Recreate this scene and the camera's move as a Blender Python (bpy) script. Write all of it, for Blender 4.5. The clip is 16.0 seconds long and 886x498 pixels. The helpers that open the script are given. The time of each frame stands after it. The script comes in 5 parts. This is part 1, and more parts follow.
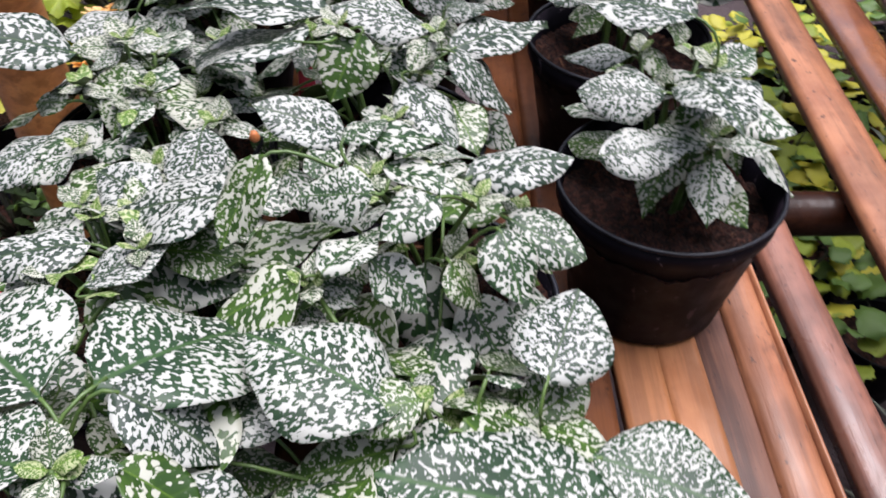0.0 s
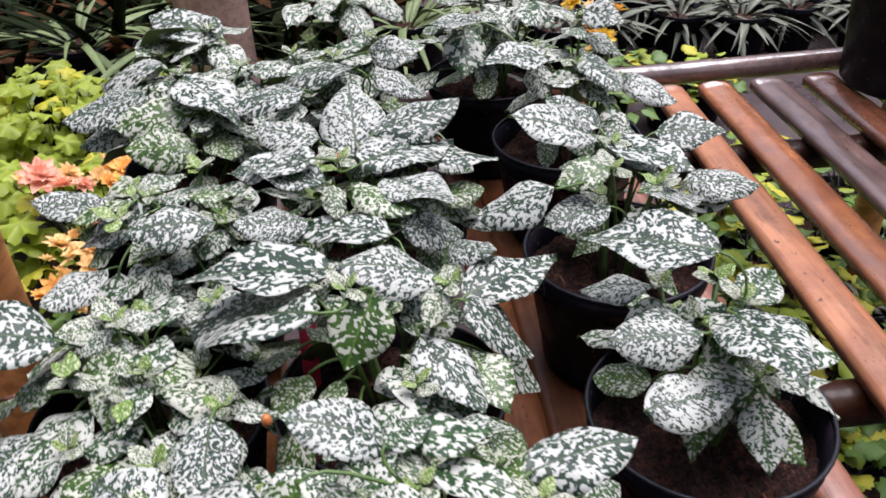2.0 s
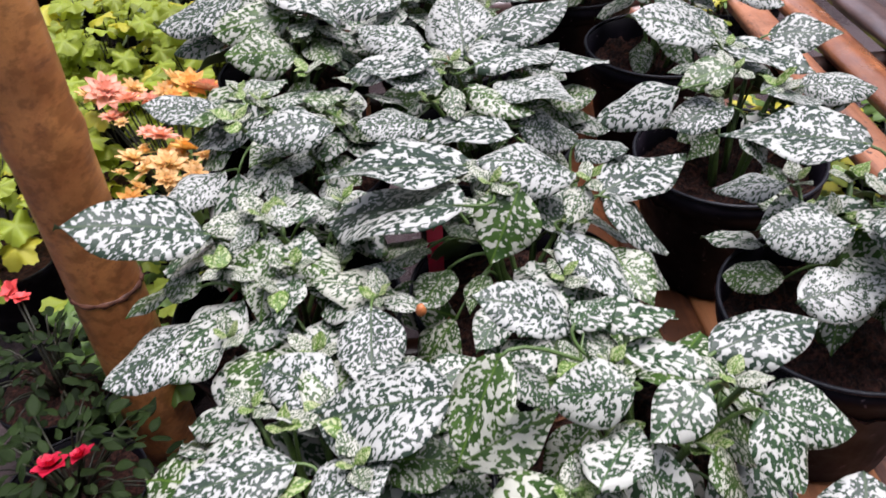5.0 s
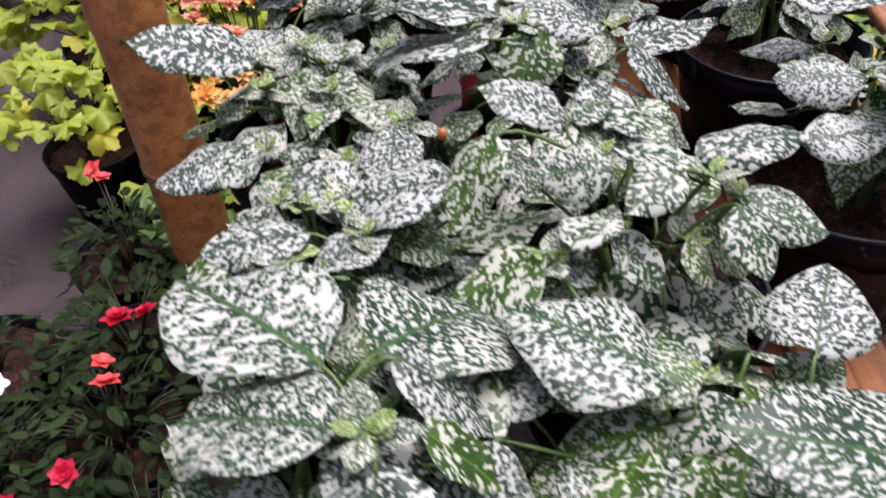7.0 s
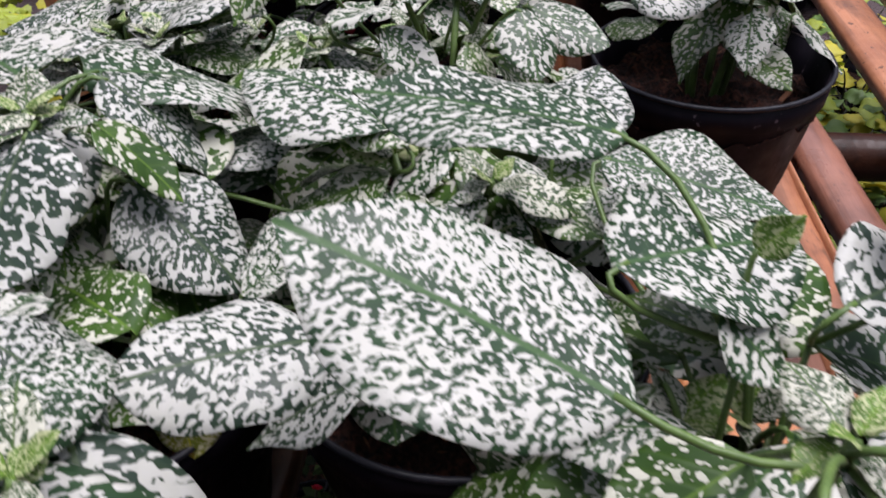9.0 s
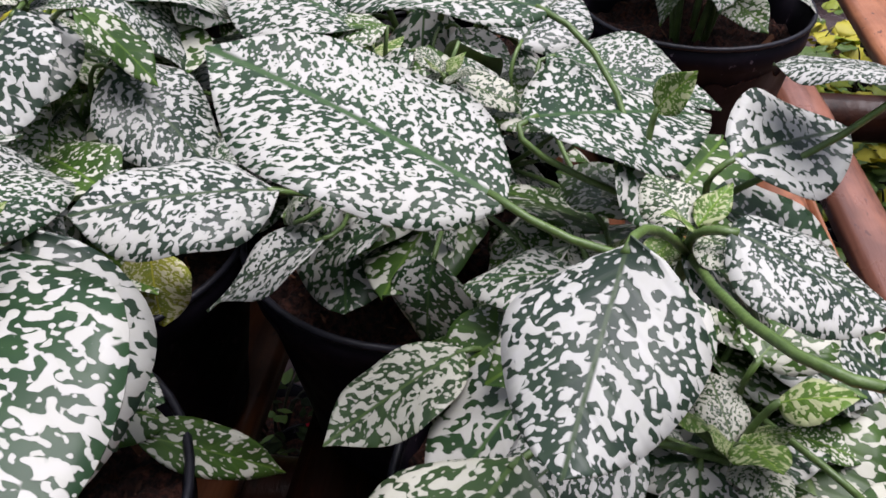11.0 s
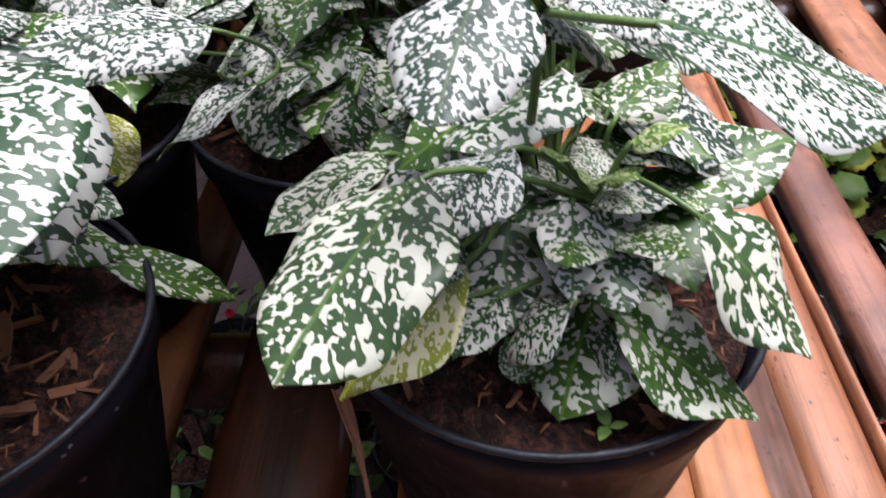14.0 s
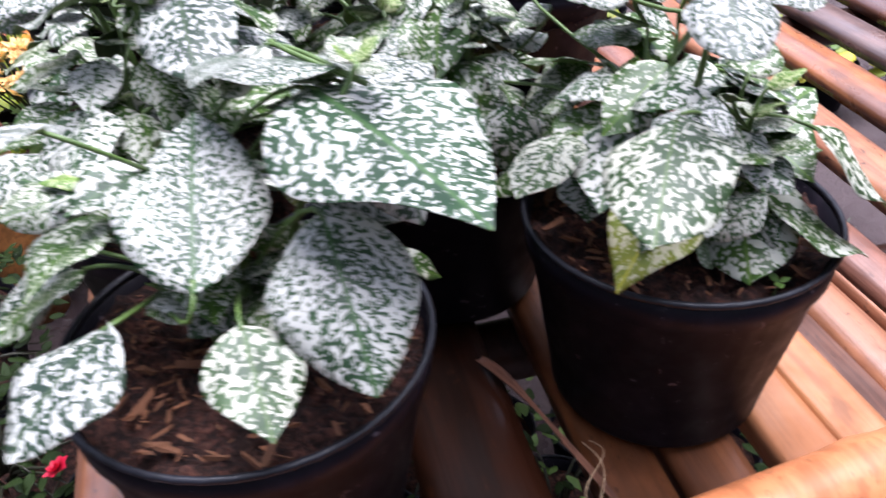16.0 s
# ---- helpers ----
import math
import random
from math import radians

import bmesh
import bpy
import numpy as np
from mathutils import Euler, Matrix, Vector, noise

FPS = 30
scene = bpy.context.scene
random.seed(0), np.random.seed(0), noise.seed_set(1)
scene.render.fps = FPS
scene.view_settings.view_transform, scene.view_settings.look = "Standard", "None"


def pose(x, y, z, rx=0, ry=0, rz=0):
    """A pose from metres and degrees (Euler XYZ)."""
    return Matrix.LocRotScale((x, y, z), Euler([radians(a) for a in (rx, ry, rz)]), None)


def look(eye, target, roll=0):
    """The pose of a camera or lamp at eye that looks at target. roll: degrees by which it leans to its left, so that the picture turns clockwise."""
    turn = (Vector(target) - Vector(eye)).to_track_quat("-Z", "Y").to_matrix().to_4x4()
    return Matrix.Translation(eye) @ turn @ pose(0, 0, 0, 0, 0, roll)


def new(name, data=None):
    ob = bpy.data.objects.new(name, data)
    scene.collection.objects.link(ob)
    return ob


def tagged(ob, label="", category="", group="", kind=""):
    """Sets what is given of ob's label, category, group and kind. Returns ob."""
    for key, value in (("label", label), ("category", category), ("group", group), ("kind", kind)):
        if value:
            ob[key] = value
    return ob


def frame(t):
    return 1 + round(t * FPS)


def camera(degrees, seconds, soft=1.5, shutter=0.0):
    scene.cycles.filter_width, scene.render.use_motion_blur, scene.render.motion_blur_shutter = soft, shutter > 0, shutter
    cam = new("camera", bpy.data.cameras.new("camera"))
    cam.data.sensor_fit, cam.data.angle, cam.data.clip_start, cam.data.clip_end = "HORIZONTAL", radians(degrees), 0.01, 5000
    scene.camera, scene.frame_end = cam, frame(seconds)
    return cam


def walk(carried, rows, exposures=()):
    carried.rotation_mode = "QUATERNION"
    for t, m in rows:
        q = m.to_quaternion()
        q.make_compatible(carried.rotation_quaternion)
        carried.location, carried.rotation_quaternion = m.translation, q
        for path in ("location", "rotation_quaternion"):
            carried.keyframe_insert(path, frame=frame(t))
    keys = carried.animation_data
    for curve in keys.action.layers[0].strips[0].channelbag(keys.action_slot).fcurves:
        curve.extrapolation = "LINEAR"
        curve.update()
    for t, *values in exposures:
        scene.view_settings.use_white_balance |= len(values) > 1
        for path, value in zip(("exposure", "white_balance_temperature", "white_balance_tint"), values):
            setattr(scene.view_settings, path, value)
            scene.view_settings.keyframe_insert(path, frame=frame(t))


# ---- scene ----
cam = camera(57.3, 16.0, soft=1.6, shutter=0.5)
PATH = [
    (0.0, -0.0009, 0.0008, 0.8995, 45.60, 0.10, -0.17),
    (0.5, 0.0057, 0.0185, 0.9074, 47.60, -0.13, 3.65),
    (1.0, -0.0051, 0.0341, 0.9208, 54.09, 1.24, 2.50),
    (1.5, -0.0180, 0.0506, 0.9262, 55.46, 1.76, -2.36),
    (2.0, -0.0387, 0.0708, 0.9278, 56.19, 2.21, -6.06),
    (2.5, -0.0651, 0.0938, 0.9445, 56.23, 2.60, -7.60),
    (3.0, -0.0840, 0.1002, 0.9505, 55.81, 2.54, -8.35),
    (3.5, -0.1001, 0.0976, 0.9498, 54.67, 1.91, -9.09),
    (4.0, -0.1118, 0.0898, 0.9388, 52.84, 1.89, -8.30),
    (4.5, -0.1153, 0.0814, 0.9303, 51.26, 2.39, -6.79),
    (4.7, -0.1161, 0.0745, 0.9238, 51.31, 2.51, -6.07),
    (6.8, -0.0970, -0.0081, 0.8856, 49.27, 3.56, 0.90),
    (7.0, -0.0872, -0.0164, 0.8743, 49.01, 3.09, 1.65),
    (7.5, -0.0560, -0.0332, 0.8456, 50.17, 2.26, 2.70),
    (8.0, -0.0199, -0.0494, 0.8191, 50.66, 2.08, 2.63),
    (8.5, 0.0060, -0.0624, 0.7975, 51.15, 2.15, 3.29),
    (9.0, 0.0222, -0.0766, 0.7827, 51.86, 1.11, 4.47),
    (9.5, 0.0404, -0.0934, 0.7753, 50.87, 0.68, 5.15),
    (10.0, 0.0499, -0.1057, 0.7681, 51.13, 0.41, 6.51),
    (10.2, 0.0508, -0.1070, 0.7673, 51.00, 0.42, 6.75),
    (12.3, 0.0516, -0.1268, 0.7662, 51.25, 1.15, 6.81),
    (12.5, 0.0506, -0.1295, 0.7658, 50.91, 1.18, 6.66),
    (13.0, 0.0580, -0.1412, 0.7602, 49.64, 1.88, 5.59),
    (13.5, 0.0670, -0.1567, 0.7548, 49.22, 1.71, 3.70),
    (14.0, 0.0676, -0.1732, 0.7511, 49.03, 1.42, 2.10),
    (14.5, 0.0592, -0.1845, 0.7461, 48.23, 2.29, -2.74),
    (15.0, 0.0147, -0.2257, 0.7457, 49.83, 5.36, -8.42),
    (15.5, -0.0354, -0.2547, 0.7585, 52.59, 3.41, -12.63),
    (16.0, -0.0946, -0.2591, 0.7745, 54.36, 2.03, -14.31),
]
walk(cam, [(t, pose(x, y, z, rx, ry, rz)) for t, x, y, z, rx, ry, rz in PATH],
     exposures=[(0.0, 1.28, 6120, 17), (4.7, 1.26, 6120, 19), (7.0, 1.22, 6180, 21), (8.5, 1.10, 6200, 20), (10.0, 1.10, 6200, 20), (12.5, 1.20, 6200, 20), (14.0, 1.65, 6100, 17), (15.0, 2.00, 5900, 17), (15.5, 2.08, 5800, 18), (16.0, 2.02, 5800, 20)])

# ---- light: an overcast sky, broad soft sun ----
world = bpy.data.worlds.new("world")
scene.world = world
world.use_nodes = True
wn = world.node_tree
sky = wn.nodes.new("ShaderNodeTexSky")
sky.sky_type, sky.sun_disc, sky.sun_elevation, sky.sun_rotation = "NISHITA", False, radians(78), radians(60)
veil = wn.nodes.new("ShaderNodeHueSaturation")
veil.inputs["Saturation"].default_value = 0.35
wn.links.new(sky.outputs[0], veil.inputs["Color"])
wn.links.new(veil.outputs[0], wn.nodes["Background"].inputs[0])
wn.nodes["Background"].inputs[1].default_value = 0.085
sun = new("sun", bpy.data.lights.new("sun", "SUN"))
sun.data.energy, sun.data.angle, sun.data.color = 2.6, radians(50), (1.0, 0.975, 0.94)
sun.matrix_world = look((0.48, 0.27, 2.6), (0, 0, 0))


# ---- materials ----
class Nodes:
    """A small builder for node materials."""

    def __init__(self, name, rough=0.5, metal=0.0, spec=0.5):
        self.m = bpy.data.materials.new(name)
        self.m.use_nodes = True
        self.t = self.m.node_tree
        self.b = self.t.nodes["Principled BSDF"]
        self.b.inputs["Roughness"].default_value = rough
        self.b.inputs["Metallic"].default_value = metal
        self.b.inputs["Specular IOR Level"].default_value = spec

    def n(self, kind, **sets):
        node = self.t.nodes.new("ShaderNode" + kind)
        for key, value in sets.items():
            node.inputs[key.replace("_", " ")].default_value = value
        return node

    def link(self, a, b):
        self.t.links.new(a, b)

    def math(self, op, a, b=None, c=None):
        node = self.t.nodes.new("ShaderNodeMath")
        node.operation = op
        for k, v in enumerate((a, b, c)):
            if v is None:
                continue
            if isinstance(v, (int, float)):
                node.inputs[k].default_value = v
            else:
                self.link(v, node.inputs[k])
        return node.outputs[0]

    def coords(self, kind="Object", scale=(1, 1, 1), shift=None):
        tc = self.t.nodes.new("ShaderNodeTexCoord")
        mp = self.t.nodes.new("ShaderNodeMapping")
        mp.inputs["Scale"].default_value = scale
        self.link(tc.outputs[kind], mp.inputs[0])
        if shift is not None:
            comb = self.t.nodes.new("ShaderNodeCombineXYZ")
            for k in range(3):
                self.link(shift, comb.inputs[k])
            self.link(comb.outputs[0], mp.inputs["Location"])
        return mp.outputs[0]

    def rand(self, times=1.0):
        info = self.t.nodes.new("ShaderNodeObjectInfo")
        return self.math("MULTIPLY", info.outputs["Random"], times)

    def noise(self, vec, scale, detail=4.0, rough=0.55, dist=0.0):
        node = self.n("TexNoise", Scale=scale, Detail=detail, Roughness=rough, Distortion=dist)
        if vec is not None:
            self.link(vec, node.inputs["Vector"])
        return node.outputs["Fac"]

    def step(self, value, low, high, to0=0.0, to1=1.0):
        node = self.t.nodes.new("ShaderNodeMapRange")
        node.interpolation_type = "SMOOTHSTEP"
        self.link(value, node.inputs["Value"])
        for key, v in (("From Min", low), ("From Max", high), ("To Min", to0), ("To Max", to1)):
            node.inputs[key].default_value = v
        return node.outputs[0]

    def mix(self, fac, a, b):
        node = self.t.nodes.new("ShaderNodeMix")
        node.data_type = "RGBA"
        if isinstance(fac, (int, float)):
            node.inputs[0].default_value = fac
        else:
            self.link(fac, node.inputs[0])
        for k, v in ((6, a), (7, b)):
            if isinstance(v, tuple):
                node.inputs[k].default_value = (*v, 1)
            else:
                self.link(v, node.inputs[k])
        return node.outputs[2]

    def colour(self, c):
        if isinstance(c, tuple):
            self.b.inputs["Base Color"].default_value = (*c, 1)
        else:
            self.link(c, self.b.inputs["Base Color"])

    def rough(self, value):
        self.link(value, self.b.inputs["Roughness"])

    def bump(self, height, strength=0.3, dist=0.002):
        node = self.n("Bump", Strength=strength, Distance=dist)
        self.link(height, node.inputs["Height"])
        self.link(node.outputs[0], self.b.inputs["Normal"])


def see_through(k, tint, amount):
    """Let a thin leaf pass some of the light that falls on its other side."""
    glow = k.t.nodes.new("ShaderNodeBsdfTranslucent")
    if isinstance(tint, tuple):
        glow.inputs[0].default_value = (*tint, 1)
    else:
        k.link(tint, glow.inputs[0])
    both = k.t.nodes.new("ShaderNodeMixShader")
    both.inputs[0].default_value = amount
    k.link(k.b.outputs[0], both.inputs[1])
    k.link(glow.outputs[0], both.inputs[2])
    k.link(both.outputs[0], k.t.nodes["Material Output"].inputs[0])


def polka_leaf(name, green, deep, white, full, gloss, dots=12.5):
    """Dark leaf splashed with white along its side veins. The UV map holds the way along the leaf and across it."""
    k = Nodes(name, gloss, 0.0, 0.30)
    uv = k.t.nodes.new("ShaderNodeUVMap")
    sep = k.t.nodes.new("ShaderNodeSeparateXYZ")
    k.link(uv.outputs[0], sep.inputs[0])
    u, v = sep.outputs[0], k.math("SUBTRACT", sep.outputs[1], 0.5)
    side = k.math("ABSOLUTE", v)
    half = k.math("MULTIPLY", k.math("SIGN", v), 3.7)
    along = k.math("ADD", k.math("MULTIPLY", u, 0.62), k.math("MULTIPLY", side, 0.78))
    across = k.math("SUBTRACT", k.math("MULTIPLY", u, 0.78), k.math("MULTIPLY", side, 0.62))
    r = k.rand(41.0)
    comb = k.t.nodes.new("ShaderNodeCombineXYZ")
    k.link(k.math("ADD", along, k.math("ADD", half, r)), comb.inputs[0])
    k.link(k.math("MULTIPLY", across, 1.3), comb.inputs[1])
    k.link(r, comb.inputs[2])
    patch = k.noise(comb.outputs[0], 3.2, 1.0)
    fill = k.math("ADD", k.math("MULTIPLY", k.math("SUBTRACT", patch, 0.52), 0.085), k.math("MULTIPLY", k.math("SUBTRACT", k.rand(), 0.5), 0.06))
    fill = k.math("ADD", k.math("ADD", fill, full), k.math("MULTIPLY", k.step(side, 0.0, 0.22), 0.045))
    # some leaves carry few large blotches, others many small ones
    other = k.math("FRACT", k.rand(7.31))
    coarse = k.math("ADD", k.math("MULTIPLY", other, dots * 0.65), dots)

    def blotch(times, level, soft):
        node = k.n("TexNoise", Detail=0.5, Roughness=0.40, Distortion=0.08)
        k.link(comb.outputs[0], node.inputs["Vector"])
        k.link(k.math("MULTIPLY", coarse, times), node.inputs["Scale"])
        return k.step(k.math("ADD", node.outputs["Fac"], fill), level - soft, level + soft)

    mask = k.math("MAXIMUM", blotch(1.0, 0.580, 0.018), k.math("MULTIPLY", blotch(1.9, 0.616, 0.020), 0.95))
    mask = k.math("MULTIPLY", mask, k.step(side, 0.004, 0.020))
    tone = k.mix(k.step(patch, 0.35, 0.7), deep, green)
    veins = k.t.nodes.new("ShaderNodeMath")
    veins.operation = "PINGPONG"
    k.link(k.math("MULTIPLY", across, 9.0), veins.inputs[0])
    veins.inputs[1].default_value = 0.5
    vein = k.step(veins.outputs[0], 0.0, 0.22, 1.0, 0.0)
    light = (green[0] * 2.0, green[1] * 1.8, green[2] * 1.3)
    tone = k.mix(k.math("MULTIPLY", vein, 0.14), tone, light)
    tone = k.mix(k.step(side, 0.006, 0.014, 0.75, 0.0), tone, light)
    pale = k.mix(k.noise(comb.outputs[0], 20.0, 2.0), white, (white[0] * 0.88, white[1] * 0.9, white[2] * 0.80))
    both = k.mix(mask, tone, pale)
    k.colour(both)
    k.rough(k.math("ADD", k.math("MULTIPLY", mask, 0.14), gloss))
    k.bump(k.math("ADD", k.math("MULTIPLY", vein, -0.10), k.math("ADD", k.math("MULTIPLY", patch, 0.8), k.math("MULTIPLY", mask, 0.25))), 0.45, 0.0014)
    see_through(k, k.mix(mask, (0.11, 0.26, 0.022), (0.66, 0.68, 0.36)), 0.15)
    return k.m


M_LEAF = polka_leaf("polka_leaf", (0.031, 0.052, 0.034), (0.019, 0.035, 0.024), (0.51, 0.505, 0.49), 0.0, 0.36)
M_LEAF_FINE = polka_leaf("finely_splashed_polka_leaf", (0.026, 0.060, 0.026), (0.016, 0.038, 0.018), (0.51, 0.50, 0.48), -0.004, 0.36, 22.0)
M_LEAF_SMALL = polka_leaf("small_polka_leaf", (0.030, 0.066, 0.026), (0.018, 0.042, 0.018), (0.52, 0.51, 0.48), 0.004, 0.36, 8.5)
# fewer dots; the yellow-green cast of shaded lower leaves is coloured in
M_LEAF_SHADE_TINT = polka_leaf("polka_leaf_shade_tint", (0.050, 0.100, 0.018), (0.026, 0.060, 0.012), (0.52, 0.515, 0.45), -0.026, 0.34, 10.0)
M_LEAF_PALE = polka_leaf("polka_leaf_pale", (0.042, 0.078, 0.028), (0.026, 0.050, 0.020), (0.53, 0.52, 0.45), 0.010, 0.36, 10.5)
M_LEAF_YELLOW = polka_leaf("polka_leaf_yellowing", (0.30, 0.30, 0.045), (0.20, 0.24, 0.04), (0.62, 0.58, 0.40), 0.0, 0.40)
M_YOUNG = polka_leaf("young_leaf", (0.11, 0.20, 0.030), (0.07, 0.135, 0.020), (0.42, 0.45, 0.25), -0.02, 0.36, 7.5)


def plain(name, base, other, scale=40.0, rough=0.5, bump=0.2, spec=0.5, dist=0.002, stretch=(1, 1, 1), vary=0.0):
    k = Nodes(name, rough, 0.0, spec)
    vec = k.coords("Object", stretch, k.rand(20.0))
    fac = k.noise(vec, scale, 5.0, 0.6)
    fine = k.noise(vec, scale * 5.0, 3.0, 0.6)
    col = k.mix(k.step(k.math("ADD", k.math("MULTIPLY", fac, 0.7), k.math("MULTIPLY", fine, 0.3)), 0.35, 0.65), base, other)
    if vary:
        col = k.mix(k.math("MULTIPLY", k.rand(), vary), col, tuple(c * 0.35 for c in base))
    k.colour(col)
    k.rough(k.step(fine, 0.3, 0.7, rough * 0.8, min(1.0, rough * 1.2)))
    k.bump(k.math("ADD", fac, k.math("MULTIPLY", fine, 0.4)), bump, dist)
    return k.m


def leaf_plain(name, base, other, scale=60.0, rough=0.45, bump=0.3, vary=0.0, amount=0.28, spec=0.5):
    """A plain coloured leaf or petal that some light passes through."""
    k = Nodes(name, rough, 0.0, spec)
    vec = k.coords("Object", (1, 1, 1), k.rand(20.0))
    fac = k.noise(vec, scale, 5.0, 0.6)
    col = k.mix(k.step(fac, 0.35, 0.65), base, other)
    if vary:
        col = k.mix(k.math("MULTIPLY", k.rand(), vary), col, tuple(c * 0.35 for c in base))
    k.colour(col)
    k.bump(fac, bump, 0.002)
    see_through(k, tuple(min(1.0, c * f) for c, f in zip(base, (1.5, 1.5, 1.0))), amount)
    return k.m


M_BUD = plain("orange_bud", (0.50, 0.17, 0.05), (0.36, 0.10, 0.03), 300.0, 0.5)
M_UNDER = leaf_plain("leaf_underside", (0.10, 0.15, 0.06), (0.20, 0.23, 0.14), 120.0, 0.55, amount=0.35)
M_TWIG = plain("dark_twig", (0.028, 0.032, 0.012), (0.018, 0.014, 0.008), 150.0, 0.6)
M_STEM = plain("green_stem", (0.095, 0.155, 0.035), (0.06, 0.105, 0.025), 150.0, 0.45)


def bamboo(name, base, other, dark, rough, coat=0.6, spots=0.7, vary=0.35, spec=0.5, stain=0.5, grainy=0.5):
    """Split bamboo or wood: long grain, cloudy wear, dark specks and a film of varnish or water."""
    k = Nodes(name, rough, 0.0, spec)
    vec = k.coords("Object", (1, 1, 1), k.rand(30.0))
    grain = k.noise(k.coords("Object", (1.0, 0.03, 1.0), k.rand(30.0)), 260.0, 5.0, 0.65)
    streak = k.noise(k.coords("Object", (1.0, 0.06, 1.0), k.rand(12.0)), 70.0, 3.0, 0.6)
    cloud = k.noise(vec, 16.0, 4.0, 0.6)
    worn = k.noise(k.coords("Object", (1, 0.35, 1), k.rand(8.0)), 34.0, 4.0, 0.65)
    speck = k.noise(k.coords("Object", (1, 0.40, 1), k.rand(17.0)), 170.0, 3.0, 0.7)
    col = k.mix(k.step(cloud, 0.35, 0.68), base, other)
    col = k.mix(k.math("MULTIPLY", k.step(streak, 0.46, 0.62), grainy), col, tuple(c * 0.4 for c in other))
    col = k.mix(k.math("MULTIPLY", k.step(grain, 0.45, 0.75), 0.45), col, tuple(c * 0.55 for c in base))
    col = k.mix(k.math("MULTIPLY", k.step(speck, 0.62, 0.69), spots), col, dark)
    col = k.mix(k.math("MULTIPLY", k.step(worn, 0.60, 0.72), 0.65), col, dark)
    soaked = k.step(k.noise(k.coords("Object", (1.0, 0.5, 1.0), k.rand(60.0)), 9.0, 4.0, 0.6), 0.50, 0.60)
    col = k.mix(k.math("MULTIPLY", soaked, stain), col, tuple(c * 0.6 for c in dark))
    col = k.mix(k.math("MULTIPLY", k.rand(), vary), col, dark)
    k.colour(col)
    k.rough(k.math("ADD", k.step(cloud, 0.3, 0.7, rough * 0.7, rough * 1.2), k.math("MULTIPLY", k.step(worn, 0.45, 0.65), 0.18)))
    k.link(k.step(worn, 0.42, 0.66, coat, coat * 0.2), k.b.inputs["Coat Weight"])
    k.b.inputs["Coat Roughness"].default_value = 0.17
    k.b.inputs["Coat IOR"].default_value = 1.9
    k.bump(k.math("ADD", k.math("ADD", grain, k.math("MULTIPLY", streak, grainy)), k.math("MULTIPLY", cloud, 0.5)), 0.35, 0.0018)
    return k.m


M_BAMBOO = bamboo("varnished_bamboo", (0.46, 0.175, 0.070), (0.30, 0.095, 0.038), (0.10, 0.035, 0.02), 0.30, 0.9)
M_BAMBOO_ORANGE = bamboo("orange_split_bamboo", (0.40, 0.160, 0.060), (0.31, 0.115, 0.042), (0.16, 0.060, 0.024), 0.55, 0.03, 0.25, 0.10, stain=0.12)
M_BAMBOO_SPECK = bamboo("speckled_bamboo", (0.42, 0.175, 0.086), (0.29, 0.105, 0.048), (0.07, 0.028, 0.018), 0.45, 0.12, 0.95, 0.10, stain=0.3)
M_BAMBOO_ROSE = bamboo("rose_brown_bamboo", (0.31, 0.135, 0.090), (0.19, 0.075, 0.048), (0.07, 0.028, 0.02), 0.32, 0.35, 0.7, 0.2)
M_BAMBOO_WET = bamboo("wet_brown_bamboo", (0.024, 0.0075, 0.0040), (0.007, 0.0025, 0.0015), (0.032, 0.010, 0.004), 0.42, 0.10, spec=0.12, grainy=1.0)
M_BAMBOO_RED = bamboo("red_brown_bamboo", (0.20, 0.072, 0.036), (0.11, 0.038, 0.022), (0.04, 0.016, 0.012), 0.26, 0.95)
M_BAMBOO_POST = bamboo("brown_bamboo_post", (0.60, 0.25, 0.078), (0.42, 0.150, 0.045), (0.13, 0.046, 0.020), 0.40, 0.3, 0.3, 0.1, stain=0.2)
M_BAMBOO_DEEP = bamboo("deep_orange_bamboo", (0.15, 0.052, 0.019), (0.080, 0.026, 0.010), (0.025, 0.009, 0.005), 0.46, 0.15, spec=0.2)
M_RAIL = bamboo("orange_rail", (0.58, 0.21, 0.085), (0.48, 0.15, 0.055), (0.18, 0.06, 0.025), 0.46, 0.05, 0.4, 0.0, spec=0.3, stain=0.1)
M_WOOD_BROWN = bamboo("brown_plank", (0.20, 0.085, 0.05), (0.12, 0.048, 0.03), (0.035, 0.015, 0.011), 0.55, 0.06, spec=0.25, grainy=0.8)
M_WOOD_GREY = bamboo("weathered_wood", (0.22, 0.13, 0.11), (0.15, 0.085, 0.075), (0.05, 0.03, 0.028), 0.36, 0.9)
M_WOOD_PALE = bamboo("pale_wood", (0.42, 0.27, 0.22), (0.33, 0.20, 0.16), (0.14, 0.08, 0.07), 0.5, 0.1)

k = Nodes("black_plastic", 0.5, 0.0, 0.10)
vec = k.coords("Object", (1, 1, 1), k.rand(9.0))
dirt = k.step(k.noise(vec, 22.0, 6.0, 0.7), 0.50, 0.72)
spots = k.math("MAXIMUM", k.step(k.noise(vec, 150.0, 3.0, 0.6), 0.66, 0.72), k.step(k.noise(k.coords("Object", (1, 1, 0.18), k.rand(5.0)), 95.0, 4.0, 0.6), 0.68, 0.74))
k.colour(k.mix(spots, k.mix(dirt, (0.0046, 0.0036, 0.0066), (0.016, 0.0115, 0.0175)), (0.085, 0.068, 0.080)))
k.rough(k.step(k.noise(vec, 40.0, 4.0), 0.3, 0.7, 0.42, 0.62))
k.bump(k.noise(k.coords("Object", (1, 1, 0.25)), 130.0, 3.0), 0.12, 0.001)
M_POT = k.m
